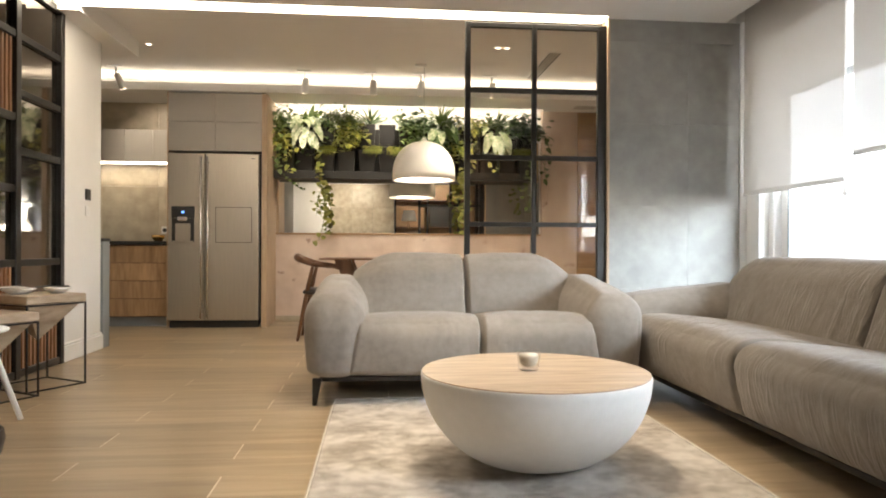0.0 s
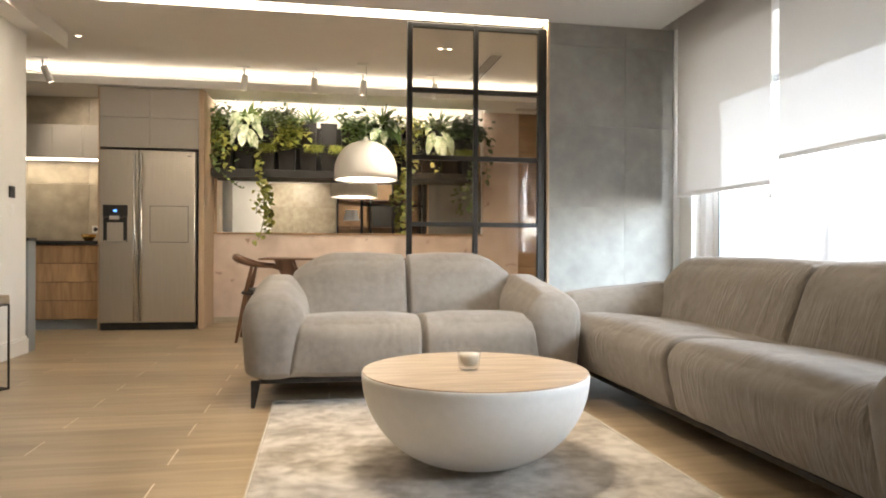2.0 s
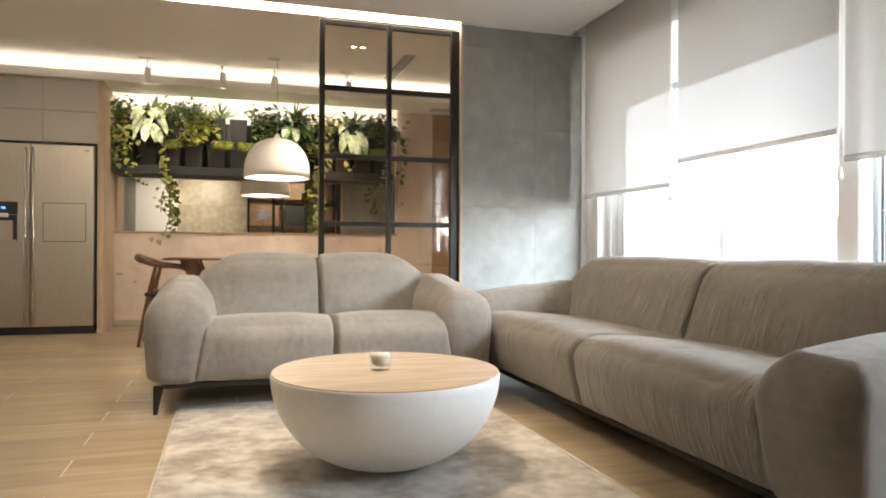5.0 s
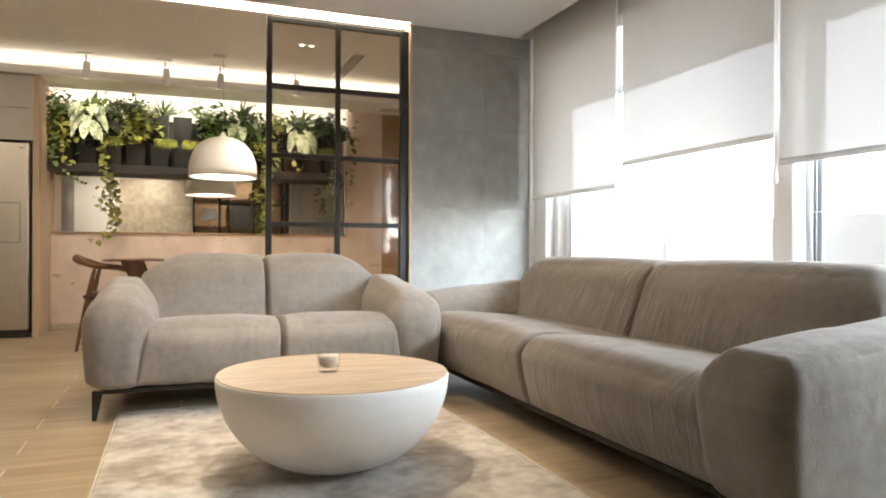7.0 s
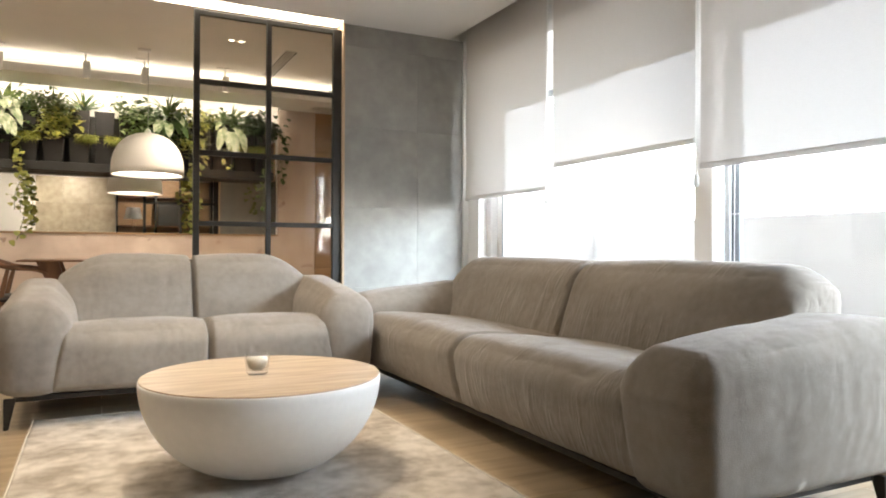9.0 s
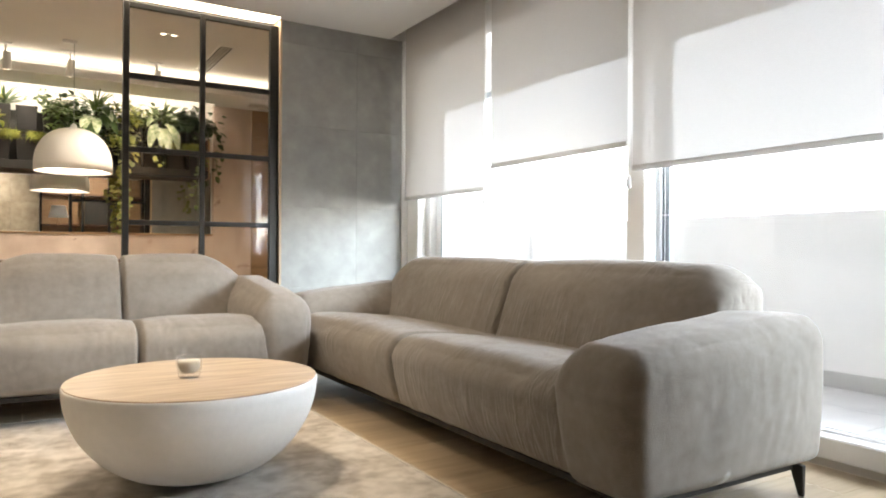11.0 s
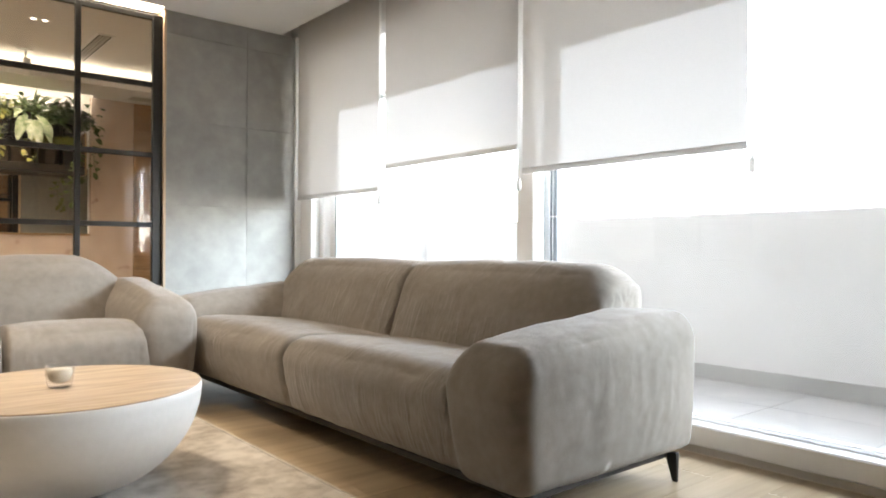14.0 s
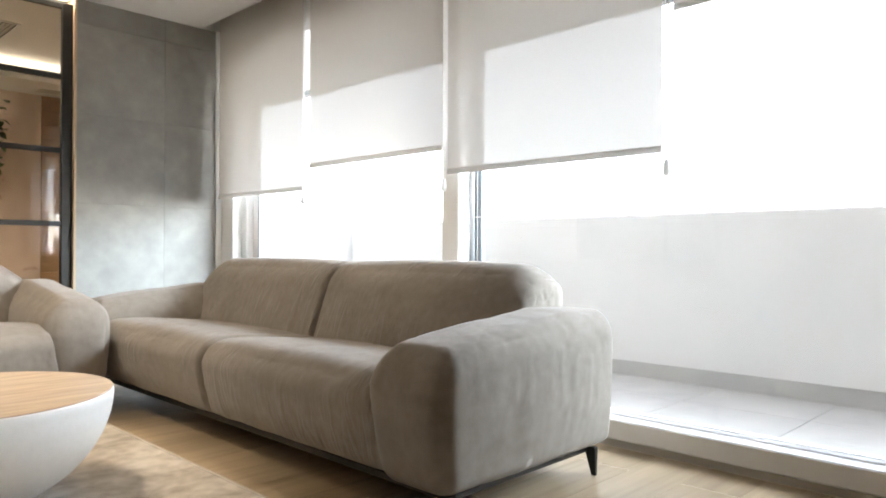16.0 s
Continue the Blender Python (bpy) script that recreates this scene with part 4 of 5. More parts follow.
PENDANT_GLOW = glow("pendant_diffuser", (1.0, 0.88, 0.70), 0.9)
pendant(0.445, 6.85, 1.475)
for x in (1.06, 1.14):
    lamp_light("SPOT", (x, 6.21, 2.57), (x + 0.2, 6.5, 0), 5.5, 0.03, WARM, 110, 0.8)


def dining_table():
    t = thing("dining_table", (0.35, 6.55, 0), "dark wooden dining table behind the sofa", "dining table")
    part("tabletop", box(-0.50, 1.25, 6.15, 6.95, 0.717, 0.731, 0.004), WALNUT, t)
    for sx, x in ((1, -0.30), (-1, 1.03)):
        for sy, y in ((1, 6.25), (-1, 6.85)):
            bm = bmesh.new()
            pts = []
            for z, cx, w in ((0.715, x - 0.06 * 0, 0.075), (0.0, x + 0.30 * sx, 0.03)):
                pts.append([bm.verts.new((cx + dx * w, y + dy * 0.02 - (0.06 * sy if z == 0 else 0) * 0, z)) for dx, dy in ((-1, -1), (1, -1), (1, 1), (-1, 1))])
            for k in range(4):
                bm.faces.new((pts[0][k], pts[0][(k + 1) % 4], pts[1][(k + 1) % 4], pts[1][k]))
            bm.faces.new(pts[0])
            bm.faces.new(pts[1])
            part("leg", bm, WALNUT, t, "tapered slanting leg")


dining_table()


def dining_chair(M, label):
    """Seat towards local +x, back at local -x."""
    c = thing("dining_chair", M @ Vector((0.2, 0, 0)), label, "chair")
    arc = spline([(0.40, -0.235, 0.50), (0.375, -0.25, 0.60), (0.28, -0.265, 0.652), (0.10, -0.25, 0.675), (-0.03, -0.15, 0.715), (-0.07, 0, 0.735),
                  (-0.03, 0.15, 0.715), (0.10, 0.25, 0.675), (0.28, 0.265, 0.652), (0.375, 0.25, 0.60), (0.40, 0.235, 0.50)], 6)
    radii = [0.014 + 0.022 * max(0, 1 - abs(i - 30) / 16) for i in range(len(arc))]
    part("backrest", tube([M @ p for p in arc], 0.02, 10, radii=radii), WALNUT, c, "curved walnut arm and back rail", True)
    for y in (-0.19, 0.19):
        part("leg", tube([M @ Vector(p) for p in spline([(-0.05, y * 1.05, 0.0), (0.03, y, 0.42), (0.085, y * 1.2, 0.67)], 5)], 0.016, 10, radii=[0.012 + 0.008 * math.sin(i / 10 * math.pi) for i in range(11)]), WALNUT, c, "slanting walnut leg", True)
        part("leg", tube([M @ Vector(p) for p in spline([(0.46, y * 1.15, 0.0), (0.42, y * 1.15, 0.42), (0.40, y * 1.22, 0.52)], 5)], 0.016, 10), WALNUT, c, "slanting walnut leg", True)
        part("side_rail", rod(M @ Vector((0.03, y, 0.40)), M @ Vector((0.42, y * 1.12, 0.41)), 0.012, None, 8), WALNUT, c)
    part("seat", pad((0.22, 0, 0.43), (0.23, 0.22, 0.026), (0.06, 0.06, 0.025), (0, 0, 0.008), 12, M=M), LEATHER, c, "dark leather seat", True)


dining_chair(Matrix.Translation((-0.645, 6.50, 0)), "curved walnut armchair with a dark seat at the dining table")

# ---- planted wall ----
def leaf(bm, base, way, up, length, width, droop=0.3, fold=0.15, heart=False, seg=5):
    """One leaf from base along way, that bends down towards its tip, folded along its middle."""
    way, up = Vector(way).normalized(), Vector(up)
    side = way.cross(up)
    side = side.normalized() if side.length > 1e-4 else Vector((1, 0, 0))
    p = Vector(base)
    rows = []
    for k in range(seg + 1):
        t = k / seg
        w = width * (math.sin(math.pi * min(1, (t * 0.86 + 0.12))) ** (0.75 if heart else 0.9)) * (1.15 - 0.3 * t if heart else 1) * (0.02 if k == seg else 1)
        nrm = side.cross(way).normalized()
        rows.append((bm.verts.new(p - side * w / 2 + nrm * fold * w), bm.verts.new(p), bm.verts.new(p + side * w / 2 + nrm * fold * w)))
        way = (way + Vector((0, 0, -droop / seg))).normalized()
        p = p + way * length / seg
    for a, b in zip(rows, rows[1:]):
        bm.faces.new((a[0], a[1], b[1], b[0]))
        bm.faces.new((a[1], a[2], b[2], b[1]))


def rand_way(r, zlo=-0.3, zhi=0.8):
    a = r.uniform(-1.25, 1.25)
    return Vector((math.sin(a), -math.cos(a), r.uniform(zlo, zhi)))


def plant(label, x, z, y=7.80):
    return thing("plant", (x, y, z), label, "plant", "plants on the planter wall")


def big_leaf_plant(x, z, cream, seed, n_low, n_high):
    r = random.Random(seed)
    p = plant("large plant with drooping cream-streaked leaves" if cream else "large dark green plant with pale streaked leaves", x, z)
    bm = bmesh.new()
    for k in range(7):
        a = r.uniform(-1.0, 1.0)
        leaf(bm, (x + r.uniform(-0.03, 0.03), 7.84, z), (math.sin(a) * 0.7, -0.35 + r.uniform(-0.2, 0.2), 1.0), (0, -1, 0.3), r.uniform(0.18, 0.27), r.uniform(0.045, 0.065), 0.7)
    part("young_leaves", bm, LEAF, p, "upright green leaves", True)
    for k in range(n_low):
        bm = bmesh.new()
        a = -1.25 + 2.5 * (k + r.uniform(0.2, 0.8)) / n_low
        row = r.choice((0, 1, 2))
        base = (x + math.sin(a) * 0.06, 7.79 - 0.03 * row, z + 0.07 - 0.065 * row + r.uniform(-0.02, 0.03))
        leaf(bm, base, (math.sin(a) * 1.0, -0.55 - 0.3 * r.random(), 0.35 - 0.4 * row), (0, -0.6, 1), r.uniform(0.19, 0.265), r.uniform(0.075, 0.105), 1.9, 0.12, seg=6)
        part("leaf", bm, PALELEAF if cream or k % 3 == 0 else DARKLEAF, p, "", True)
    bm = bmesh.new()
    for k in range(n_high):
        leaf(bm, (x + r.uniform(-0.08, 0.08), 7.82, z + r.uniform(-0.04, 0.06)), rand_way(r, 0, 1.0), (0, 0, 1), r.uniform(0.08, 0.14), r.uniform(0.03, 0.05), 0.9)
    part("foliage", bm, DARKLEAF, p, "dark green inner leaves", True)


def bushy_plant(x, z, seed, material, n, size, spread, label):
    r = random.Random(seed)
    p = plant(label, x, z)
    bm = bmesh.new()
    for k in range(int(n * 1.3)):
        base = (x + r.gauss(0, spread * 1.15), 7.82 - abs(r.gauss(0, 0.04)), z + r.gauss(0.045, spread * 0.85))
        leaf(bm, base, rand_way(r), (0, -0.3, 1), 1.35 * size * r.uniform(0.7, 1.3), 1.35 * size * r.uniform(0.45, 0.7), r.uniform(0.3, 1.3), 0.15, True, 4)
    part("foliage", bm, material, p, "", True)
    bm = bmesh.new()
    for k in range(n // 6):
        a = Vector((x + r.gauss(0, spread * 0.3), 7.87, z - 0.06))
        b = Vector((x + r.gauss(0, spread), 7.80 - r.uniform(0, 0.06), z + r.uniform(-0.02, 0.12)))
        tube([a, (a + b) / 2 + Vector((0, -0.02, 0.02)), b], 0.0025, 5, bm)
    part("stems", bm, LEAF, p)


def spiky_plant(x, z, seed, n, length, material, label):
    r = random.Random(seed)
    p = plant(label, x, z)
    bm = bmesh.new()
    for k in range(n):
        a = r.uniform(-1.3, 1.3)
        leaf(bm, (x + r.uniform(-0.015, 0.015), 7.85, z), (math.sin(a), r.uniform(-0.6, 0.25), r.uniform(0.5, 1.6)), (0, -0.5, 1), length * r.uniform(0.7, 1.15), r.uniform(0.018, 0.028), r.uniform(0.7, 1.5), 0.2, seg=6)
    part("foliage", bm, material, p, "", True)


def mossy_plant(x, z, seed):
    r = random.Random(seed)
    p = plant("yellow-green mossy tuft spilling over its pot", x, z)
    bm = bmesh.new()
    for k in range(520):
        a = r.uniform(-1.4, 1.4)
        base = (x + r.uniform(-0.085, 0.085), 7.80 + r.uniform(-0.03, 0.05), z + r.uniform(-0.02, 0.035))
        leaf(bm, base, (math.sin(a) * 0.8, -0.5, r.uniform(-0.2, 0.9)), (0, -1, 0.4), r.uniform(0.03, 0.10), 0.006, r.uniform(1.2, 2.6), 0, seg=3)
    part("tuft", bm, MOSS, p, "", True)


def vine(path, seed, material, size, step, label, spread=0.03):
    r = random.Random(seed)
    pts = spline(path, 10)
    p = thing("trailing_vine", path[0], label, "plant", "vines hanging from the planter wall")
    part("stem", tube(pts, 0.0028, 5), LEAF, p)
    bm = bmesh.new()
    acc = 0
    for a, b in zip(pts, pts[1:]):
        acc += (b - a).length
        while acc > step:
            acc -= step
            w = Vector((r.uniform(-1, 1), -0.5 - 0.4 * r.random(), r.uniform(-0.7, 0.5)))
            off = Vector((r.uniform(-spread, spread), r.uniform(-0.03, 0.0), r.uniform(-0.015, 0.015)))
            tube([b, b + off], 0.0015, 4, bm)
            leaf(bm, b + off, w, (0, -0.6, 1), 1.25 * size * r.uniform(0.7, 1.25), 1.25 * size * r.uniform(0.6, 0.85), r.uniform(0.4, 1.2), 0.12, True, 4)
    part("leaves", bm, material, p, "", True)


planter = thing("planter_rack", (0.33, 7.95, 1.6), "black planter rack on the wall above the mirror", "planter")
part("shelf", box(-1.125, 1.78, 7.80, 8.03, 1.575, 1.66, 0.003), POT, planter, "black steel trough")
part("back_panel", box(-1.125, 1.78, 8.03, 8.043, 1.66, 2.16), POT, planter, "dark back panel")
part("rail", box(-1.125, 1.78, 7.99, 8.03, 1.93, 1.955, 0.002), POT, planter)
part("side_edge", box(1.782, 1.80, 7.82, 8.04, 1.575, 2.0, 0.002), LIGHTOAK, planter, "pale edge board")


def pot(x, z):
    bm = bmesh.new()
    a = box(x - 0.092, x + 0.092, 7.80, 7.985, z, z + 0.235, bm=bm)
    for v in bm.verts:
        t = (v.co.z - z) / 0.235
        if v.co.y < 7.9:
            v.co.y += 0.045 * (1 - t)
        v.co.x = x + (v.co.x - x) * (0.86 + 0.14 * t)
    top = max(bm.faces, key=lambda f: f.calc_center_median().z)
    bmesh.ops.inset_individual(bm, faces=[top], thickness=0.008, depth=-0.03)
    bmesh.ops.bevel(bm, geom=[e for e in bm.edges if e.calc_length() > 0.1], offset=0.004, segments=1, affect="EDGES")
    return bm


pot_base = None
for z in (1.662, 1.945):
    for k in range(13):
        x = -1.015 + 0.2235 * k
        if pot_base is None:
            pot_base = thing("plant_pot", (x, 7.9, z), "black plastic wall planter pot", "plant pot", "pots of the planter wall")
            tub = part("pot", pot(x, z), POT, pot_base)
            SOIL = mat("soil", (0.05, 0.035, 0.025), 0.95, grain=0.3, scale=60)
            part("soil", box(x - 0.08, x + 0.08, 7.815, 7.97, z + 0.20, z + 0.212), SOIL, tub, "dark potting soil")
        else:
            copy_thing(pot_base, Matrix.Translation((x, 7.9, z)))

T, B = 2.17, 1.89
big_leaf_plant(-0.77, 2.14, True, 5, 17, 14)
big_leaf_plant(0.70, 2.12, False, 6, 13, 16)
big_leaf_plant(1.31, 2.08, True, 7, 11, 10)
bushy_plant(-1.02, 2.16, 11, LEAF, 120, 0.055, 0.075, "leafy green trailing plant crowding its pot")
bushy_plant(-1.03, 1.93, 12, LIMELEAF, 90, 0.052, 0.07, "yellow-green trailing plant crowding its pot")
bushy_plant(-0.50, 2.18, 13, LEAF, 130, 0.045, 0.075, "small-leaved bright green bushy plant")
bushy_plant(-0.30, 2.16, 14, LEAF, 80, 0.05, 0.06, "small-leaved green bushy plant over its pot")
bushy_plant(-0.27, 2.03, 15, LIMELEAF, 75, 0.062, 0.075, "yellow-green plant hanging over its pot")
bushy_plant(0.25, 2.20, 16, LEAF, 45, 0.04, 0.05, "low green tuft in its pot")
bushy_plant(0.44, 2.12, 17, DARKLEAF, 100, 0.06, 0.075, "dark green leafy plant with pale veins")
bushy_plant(0.44, 2.10, 27, PALELEAF, 22, 0.06, 0.07, "cream-speckled leafy plant in its pot")
for k, x in enumerate((-0.80, -0.58, -0.36, 0.36, 0.55, 0.80, 1.10, 1.30, 1.52)):
    bushy_plant(x, (2.14, 2.16, 2.12, 2.15, 2.11, 2.15)[k % 6], 70 + k, (LEAF, DARKLEAF, LEAF)[k % 3], 34, 0.05, 0.06, "mixed green foliage in an upper wall pot")
bushy_plant(-0.74, 1.92, 90, DARKLEAF, 70, 0.055, 0.07, "dark green foliage in a lower wall pot")
bushy_plant(-0.34, 1.92, 91, LIMELEAF, 40, 0.055, 0.06, "yellow-green foliage in a lower wall pot")
bushy_plant(0.46, 1.94, 92, LEAF, 60, 0.05, 0.07, "green foliage in a lower wall pot")
bushy_plant(0.72, 1.94, 93, DARKLEAF, 70, 0.055, 0.07, "dark green foliage in a lower wall pot")
bushy_plant(1.02, 2.10, 18, LIMELEAF, 80, 0.055, 0.07, "yellow-green leafy plant in an upper pot")
bushy_plant(1.57, 2.13, 19, DARKLEAF, 100, 0.07, 0.075, "broad-leaved green plant at the rack's end")
bushy_plant(1.76, 2.08, 20, DARKLEAF, 55, 0.065, 0.06, "green leaves reaching past the rack")
bushy_plant(0.93, 1.86, 23, LIMELEAF, 70, 0.055, 0.06, "yellow-green plant in a lower pot")
spiky_plant(-0.09, 2.16, 31, 26, 0.24, DARKLEAF, "dark green plant with long narrow leaves")
spiky_plant(-0.36, 2.18, 32, 14, 0.20, LEAF, "thin grassy bright green plant growing in a wall pot")
spiky_plant(0.70, 2.19, 33, 26, 0.28, LEAF, "bright green plant with long arching leaves")
spiky_plant(1.33, 2.14, 34, 26, 0.26, LEAF, "pale green plant with narrow arching leaves")
spiky_plant(0.98, 2.18, 35, 18, 0.16, LEAF, "grassy green tuft growing in its pot")
for k, x in enumerate((-0.56, -0.05, 0.20, 1.60, 1.38)):
    mossy_plant(x, B + 0.01, 41 + k)
vine([(-1.05, 7.79, 2.30), (-1.10, 7.76, 2.05), (-1.06, 7.76, 1.85), (-1.09, 7.76, 1.66)], 51, LEAF, 0.055, 0.022, "green vine trailing down the rack's side", 0.05)
vine([(-0.97, 7.79, 2.10), (-0.93, 7.76, 1.90), (-0.99, 7.75, 1.72), (-0.96, 7.75, 1.62)], 52, LIMELEAF, 0.055, 0.03, "yellow-green vine trailing over the rack", 0.05)
vine([(-0.66, 7.78, 1.90), (-0.60, 7.74, 1.72), (-0.62, 7.73, 1.50), (-0.55, 7.74, 1.32), (-0.58, 7.76, 1.12), (-0.64, 7.80, 0.90)], 53, LIMELEAF, 0.058, 0.022, "long yellow-green vine hanging before the mirror", 0.055)
vine([(-0.55, 7.76, 1.56), (-0.64, 7.75, 1.38), (-0.66, 7.76, 1.18)], 54, LIMELEAF, 0.05, 0.035, "thin yellow-green vine hanging before the mirror", 0.05)
vine([(-1.02, 7.76, 1.62), (-0.95, 7.75, 1.54), (-0.86, 7.76, 1.49)], 55, LEAF, 0.04, 0.05, "short green vine tip below the rack")
vine([(0.98, 7.78, 2.05), (1.00, 7.73, 1.80), (0.92, 7.73, 1.55), (0.95, 7.74, 1.30), (0.90, 7.76, 1.10), (0.93, 7.78, 0.97)], 56, LIMELEAF, 0.06, 0.021, "long yellow-green vine hanging beside the lamp", 0.045)
vine([(0.92, 7.76, 1.66), (0.88, 7.75, 1.45), (0.85, 7.76, 1.32)], 57, LIMELEAF, 0.055, 0.03, "yellow-green vine hanging beside the lamp", 0.04)
vine([(1.22, 7.86, 1.88), (1.21, 7.78, 1.87), (1.24, 7.72, 1.72), (1.30, 7.72, 1.67), (1.34, 7.72, 1.74)], 58, LIMELEAF, 0.055, 0.06, "curling vine tip on the rack")
vine([(1.66, 7.78, 1.86), (1.70, 7.73, 1.66), (1.64, 7.74, 1.45), (1.66, 7.76, 1.22)], 59, LEAF, 0.05, 0.026, "green vine hanging before the mirror's end", 0.06)
vine([(1.84, 7.80, 2.10), (1.92, 7.78, 1.92), (1.86, 7.79, 1.75), (1.90, 7.80, 1.55)], 60, DARKLEAF, 0.06, 0.04, "green vine trailing past the rack's end", 0.05)

# ---- side tables by the slatted doors ----
def side_table(cx, cy, w, d, h, turn, label):
    t = thing("side_table", (cx, cy, 0), label, "side table", "wooden side tables on metal frames")
    M = Matrix.Translation((cx, cy, 0)) @ Matrix.Rotation(radians(turn), 4, "Z")
    a, b = w / 2, d / 2
    bm = box(-a - 0.006, a + 0.006, -b - 0.006, b + 0.006, h - 0.05, h, 0.005)
    for v in bm.verts:
        v.co += Vector((noise.noise(v.co * 9) * 0.006, noise.noise(v.co * 9 + Vector((3, 1, 2))) * 0.006, 0))
    bm.transform(M)
    part("tabletop", bm, DRIFT, t, "pale petrified wood slab")
    bm = bmesh.new()
    vs = [bm.verts.new(M @ Vector(p)) for p in ((-a + 0.015, -b + 0.015, h - 0.05), (a - 0.015, -b + 0.015, h - 0.05), (a - 0.015, b - 0.015, h - 0.05), (-a + 0.015, b - 0.015, h - 0.05), (0.0, 0.0, h - 0.28))]
    for k in range(4):
        bm.faces.new((vs[k], vs[(k + 1) % 4], vs[4]))
    bm.faces.new(vs[:4])
    part("pyramid_base", bm, DRIFT, t, "inverted wooden pyramid")
    r = 0.0042
    for sx in (-1, 1):
        for sy in (-1, 1):
            bm = box(sx * a - r, sx * a + r, sy * b - r, sy * b + r, 0, h - 0.051)
            bm.transform(M)
            part("leg", bm, IRON, t, "thin square metal leg")
    for z in (r, h - 0.057):
        for q in ((-a + r, a - r, -b - r, -b + r), (-a + r, a - r, b - r, b + r), (-a - r, -a + r, -b - r, b + r), (a - r, a + r, -b - r, b + r)):
            bm = box(*q, z - r, z + r)
            bm.transform(M)
            part("rail", bm, IRON, t)


side_table(-2.0, 4.44, 0.36, 0.36, 0.545, -32, "taller petrified-wood side table on a black metal frame")
side_table(-2.085, 4.07, 0.34, 0.34, 0.465, -32, "lower petrified-wood side table on a black metal frame")
for x, y, rr, lab in ((-2.08, 4.38, 0.095, "shallow white ceramic bowl on the side table"), (-1.91, 4.49, 0.075, "small white ceramic dish on the side table")):
    tagged(link("dish", spin([(0, 0.004), (rr * 0.45, 0), (rr * 0.55, 0.004), (rr * 0.95, 0.026), (rr, 0.034), (rr * 0.95, 0.034), (rr * 0.5, 0.012), (0, 0.01)], 32, (x, y, 0.5455)), CERAMIC, None, "", True), lab, "dish")
cutlery = thing("napkin", (-2.11, 4.37, 0.580), "folded white napkin lying on the dish", "napkin")
part("cloth", pad((-2.11, 4.37, 0.584), (0.07, 0.05, 0.006), (0.02, 0.02, 0.006), (0, 0, 0.004), 8, None, 0.004, (20, 20, 20)), CERAMIC, cutlery, "", True)
tray = tagged(link("dark_spoon", tube([(-2.00, 4.41, 0.585), (-1.95, 4.47, 0.589), (-1.85, 4.51, 0.585)], 0.005, 8), DARK), "dark spoon resting on the dishes", "spoon")
easel = thing("white_stool", (-1.85, 3.55, 0), "white stool with slanting legs", "stool")
for (ax, ay), (bx, by) in (((-1.685, 3.60), (-1.80, 3.52)), ((-2.05, 3.66), (-1.93, 3.55)), ((-1.78, 3.28), (-1.83, 3.42)), ((-2.03, 3.28), (-1.94, 3.42))):
    part("leg", rod((ax, ay, 0), (bx, by, 0.42), 0.013, 0.017, 10), TRIM, easel, "slanting white leg", True)
part("seat", pad((-1.87, 3.48, 0.435), (0.15, 0.15, 0.02), (0.08, 0.08, 0.018), (0, 0, 0.004), 12), TRIM, easel, "white seat", True)
pouf = thing("floor_pot", (-1.545, 2.88, 0), "low dark round pot on the floor", "pot")
part("pot", spin([(0, 0), (0.09, 0), (0.125, 0.03), (0.14, 0.09), (0.135, 0.125), (0.125, 0.125), (0.12, 0.10), (0, 0.10)], 32, (-1.545, 2.88, 0)), DARK, pouf, "", True)

# ---- room behind: only seen in the mirror ----
rear = thing("rear_shelving", (1.6, -2.3, 0), "wooden shelving with a black steel frame", "shelving")
part("back_panel", box(0.45, 2.6, -2.595, -2.57, 0.0, 2.49), OAK, rear, "oak-clad back")
for k in range(5):
    part("plank", box(0.45, 2.6, -2.57, -2.555, 0.5 * k + 0.003, 0.5 * k + 0.49), OAK, rear)
for x in (0.45, 1.30, 2.12, 2.60):
    part("upright", box(x - 0.02, x + 0.02, -2.55, -2.22, 0, 2.49), IRON, rear)
for z in (0.75, 1.35, 2.05):
    part("shelf", box(0.47, 2.58, -2.55, -2.24, z - 0.015, z + 0.015), WALNUT, rear)
tv = thing("television", (1.7, -2.2, 1.37), "flat black television on the shelving", "television")
part("screen", box(1.35, 2.07, -2.42, -2.38, 1.375, 1.90, 0.004), DARK, tv)
part("stand", box(1.55, 1.87, -2.48, -2.30, 1.366, 1.375), DARK, tv)
lamp = thing("floor_lamp", (0.78, -1.7, 0), "wooden tripod floor lamp with a white shade", "floor lamp")
for k in range(3):
    a = 2.1 * k + 0.4
    part("leg", rod((0.78 + 0.28 * math.cos(a), -1.7 + 0.28 * math.sin(a), 0), (0.78, -1.7, 1.50), 0.012, 0.014, 8), OAK, lamp, "slanting wooden leg")
part("shade", spin([(0.20, 1.50), (0.14, 1.76), (0.137, 1.76), (0.197, 1.50), (0.20, 1.50)], 32, (0.78, -1.7, 0)), SHADE, lamp, "white conical shade", True)
part("stem", rod((0.78, -1.7, 1.49), (0.78, -1.7, 1.70), 0.012, None, 8), IRON, lamp)
part("bulb", spin([(0, 1.60), (0.03, 1.62), (0.03, 1.66), (0, 1.68)], 16, (0.78, -1.7, 0)), BULB, lamp, "glowing bulb", True)
rear_pier = structure("wall_rear_tiles", box(-1.25, 0.42, -2.595, -2.58, 0, 2.49), TILEJOINT, "beige-grey concrete-look tiles on the rear wall")
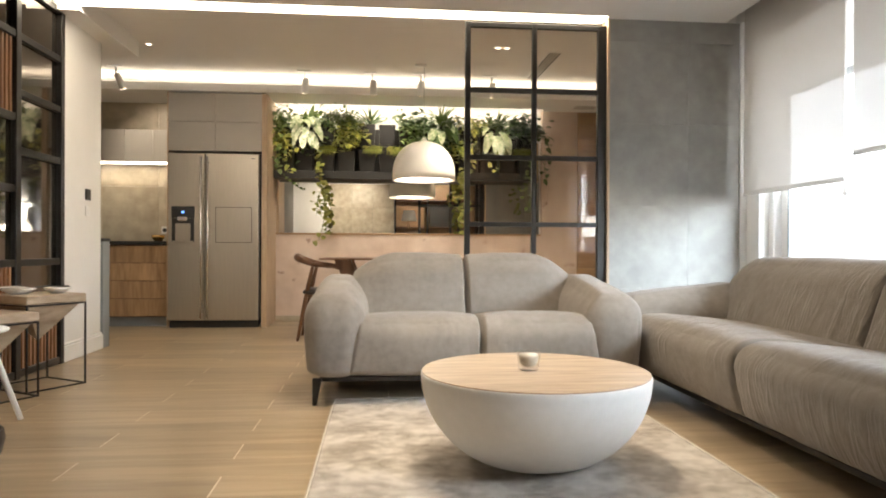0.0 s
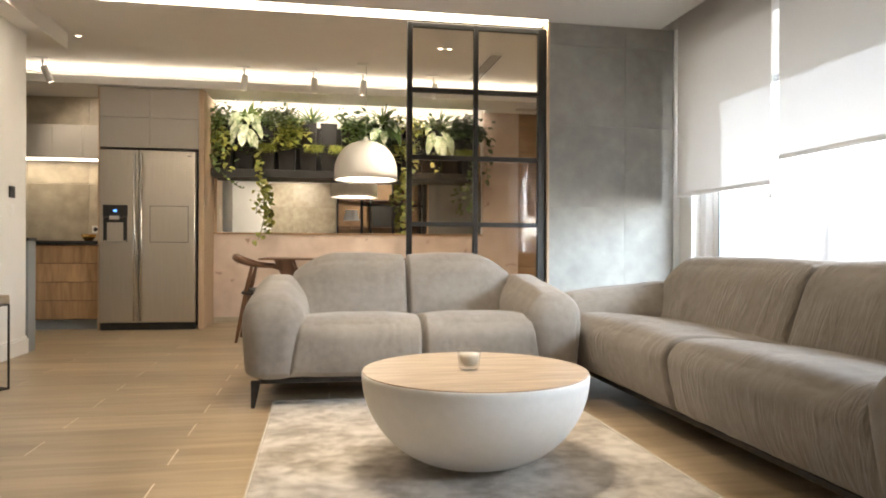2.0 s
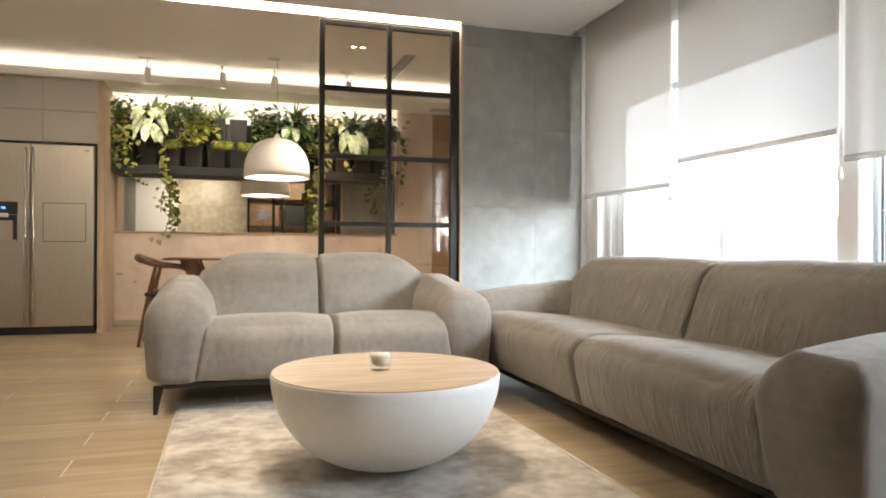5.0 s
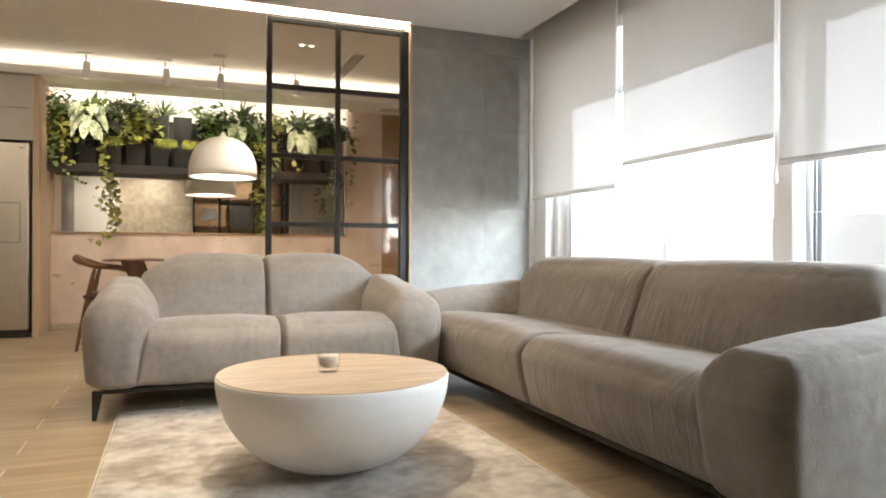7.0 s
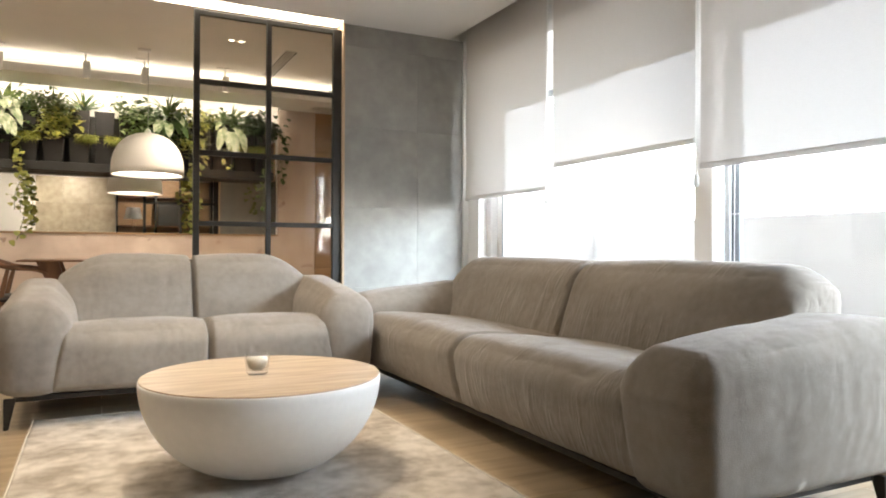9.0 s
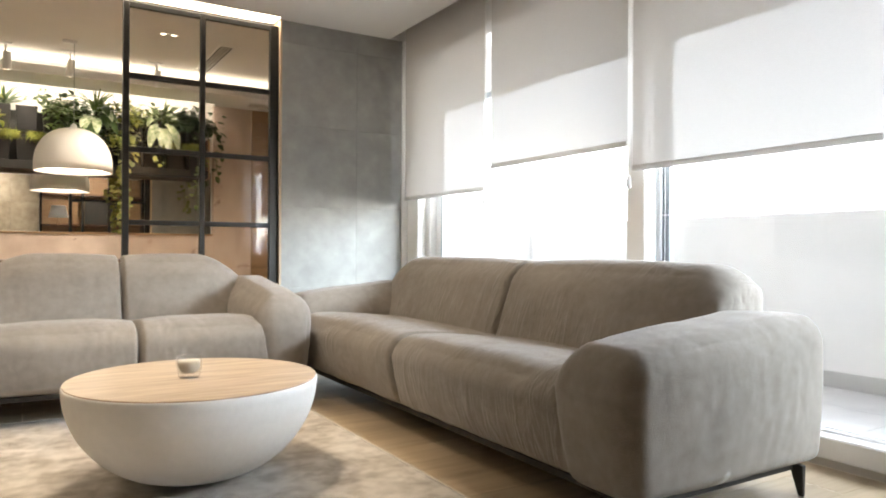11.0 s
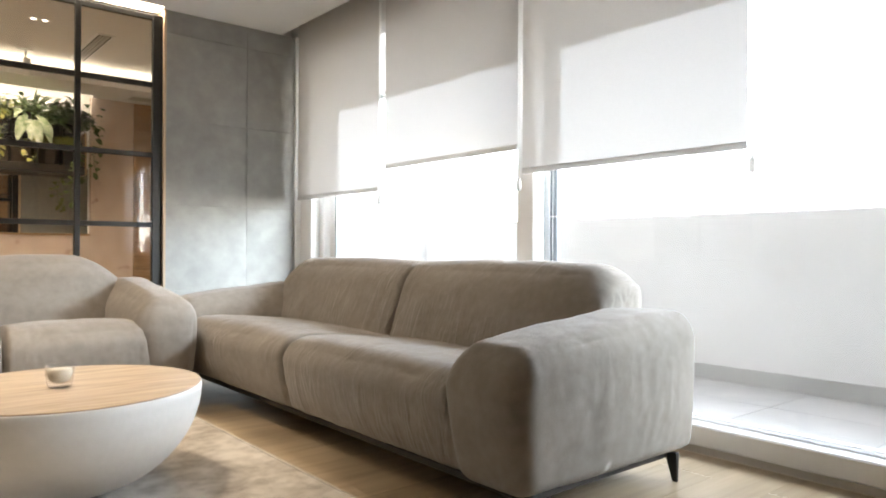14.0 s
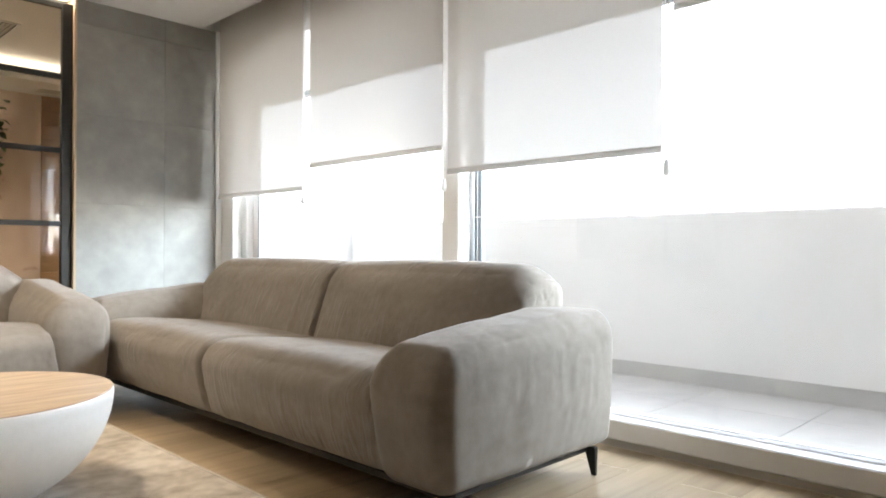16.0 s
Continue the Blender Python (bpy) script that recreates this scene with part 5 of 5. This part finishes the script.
for i in range(3):
    for k in range(4):
        part("tile", box(-1.25 + 0.558 * i, -0.695 + 0.558 * i, -2.58, -2.568, 0.622 * k, 0.622 * k + 0.619, 0.001), SPLASH, rear_pier)

# ---- light fittings ----
def cove_lights():
    strip_light((-0.27, 5.085, 2.512), (-0.27, 5.085, 0), 3.8, 0.14, 1.6)
    strip_light((-0.4, 7.55, 2.47), (-0.4, 7.55, 3), 5.8, 0.10, 1.25)
    strip_light((0.37, 7.93, 2.45), (0.37, 8.03, 1.2), 2.95, 0.04, 0.75)
    strip_light((-2.75, 7.88, 1.70), (-2.75, 7.95, 0), 1.1, 0.03, 0.24)


cove_lights()
# recessed spot over the coffee table
lamp_light("SPOT", (0.45, 2.76, 2.47), (0.45, 2.86, 0), 8.5, 0.025, DOWN, 54, 0.5)
# the other recessed spots of the living room; the first three are unseen added fill
for x, y, power in ((-1.3, 3.4, 3.7), (0.1, 3.05, 3.2), (0.45, 3.62, 4.4), (1.85, 3.1, 3.6), (-2.0, 6.42, 2.2)):
    downlight(x, y, 2.6 if y > 5 else 2.5, "small round recessed ceiling spot")
    lamp_light("SPOT", (x, y, 2.47), (x, y, 0), power, 0.03, DOWN, 92, 0.8)
# unseen recessed spots added to brighten the cabinets and the mirrored rear wall
for place, target, power, angle in (((-1.2, 4.3, 2.5), (-1.55, 7.4, 1.35), 3.3, 60), ((-0.5, -1.0, 2.5), (-0.6, -2.6, 1.7), 11, 84), ((-1.7, -1.2, 2.5), (-1.7, -2.6, 1.6), 4.5, 84), ((1.5, -1.0, 2.5), (1.5, -2.6, 1.75), 9, 84)):
    downlight(*place, "small round recessed ceiling spot")
    lamp_light("SPOT", (place[0], place[1], 2.47), target, power, 0.04, WARM, angle, 0.8)
# planks are the last of the setting
for row in range(52):
    y0 = -2.6 + 0.21 * row + 0.03
    shift = -1.13 if row % 2 else -0.55
    x = shift - 1.2 * 3
    while x < 2.72:
        a, b = max(x, -3.7), min(x + 1.2, 2.715)
        if b - a > 0.05 and y0 < 8.05:
            part("plank", box(a + 0.003, b - 0.003, y0 + 0.0006, min(y0 + 0.2094, 8.06), -0.012, 0.0), PLANK, floor)
        x += 1.2
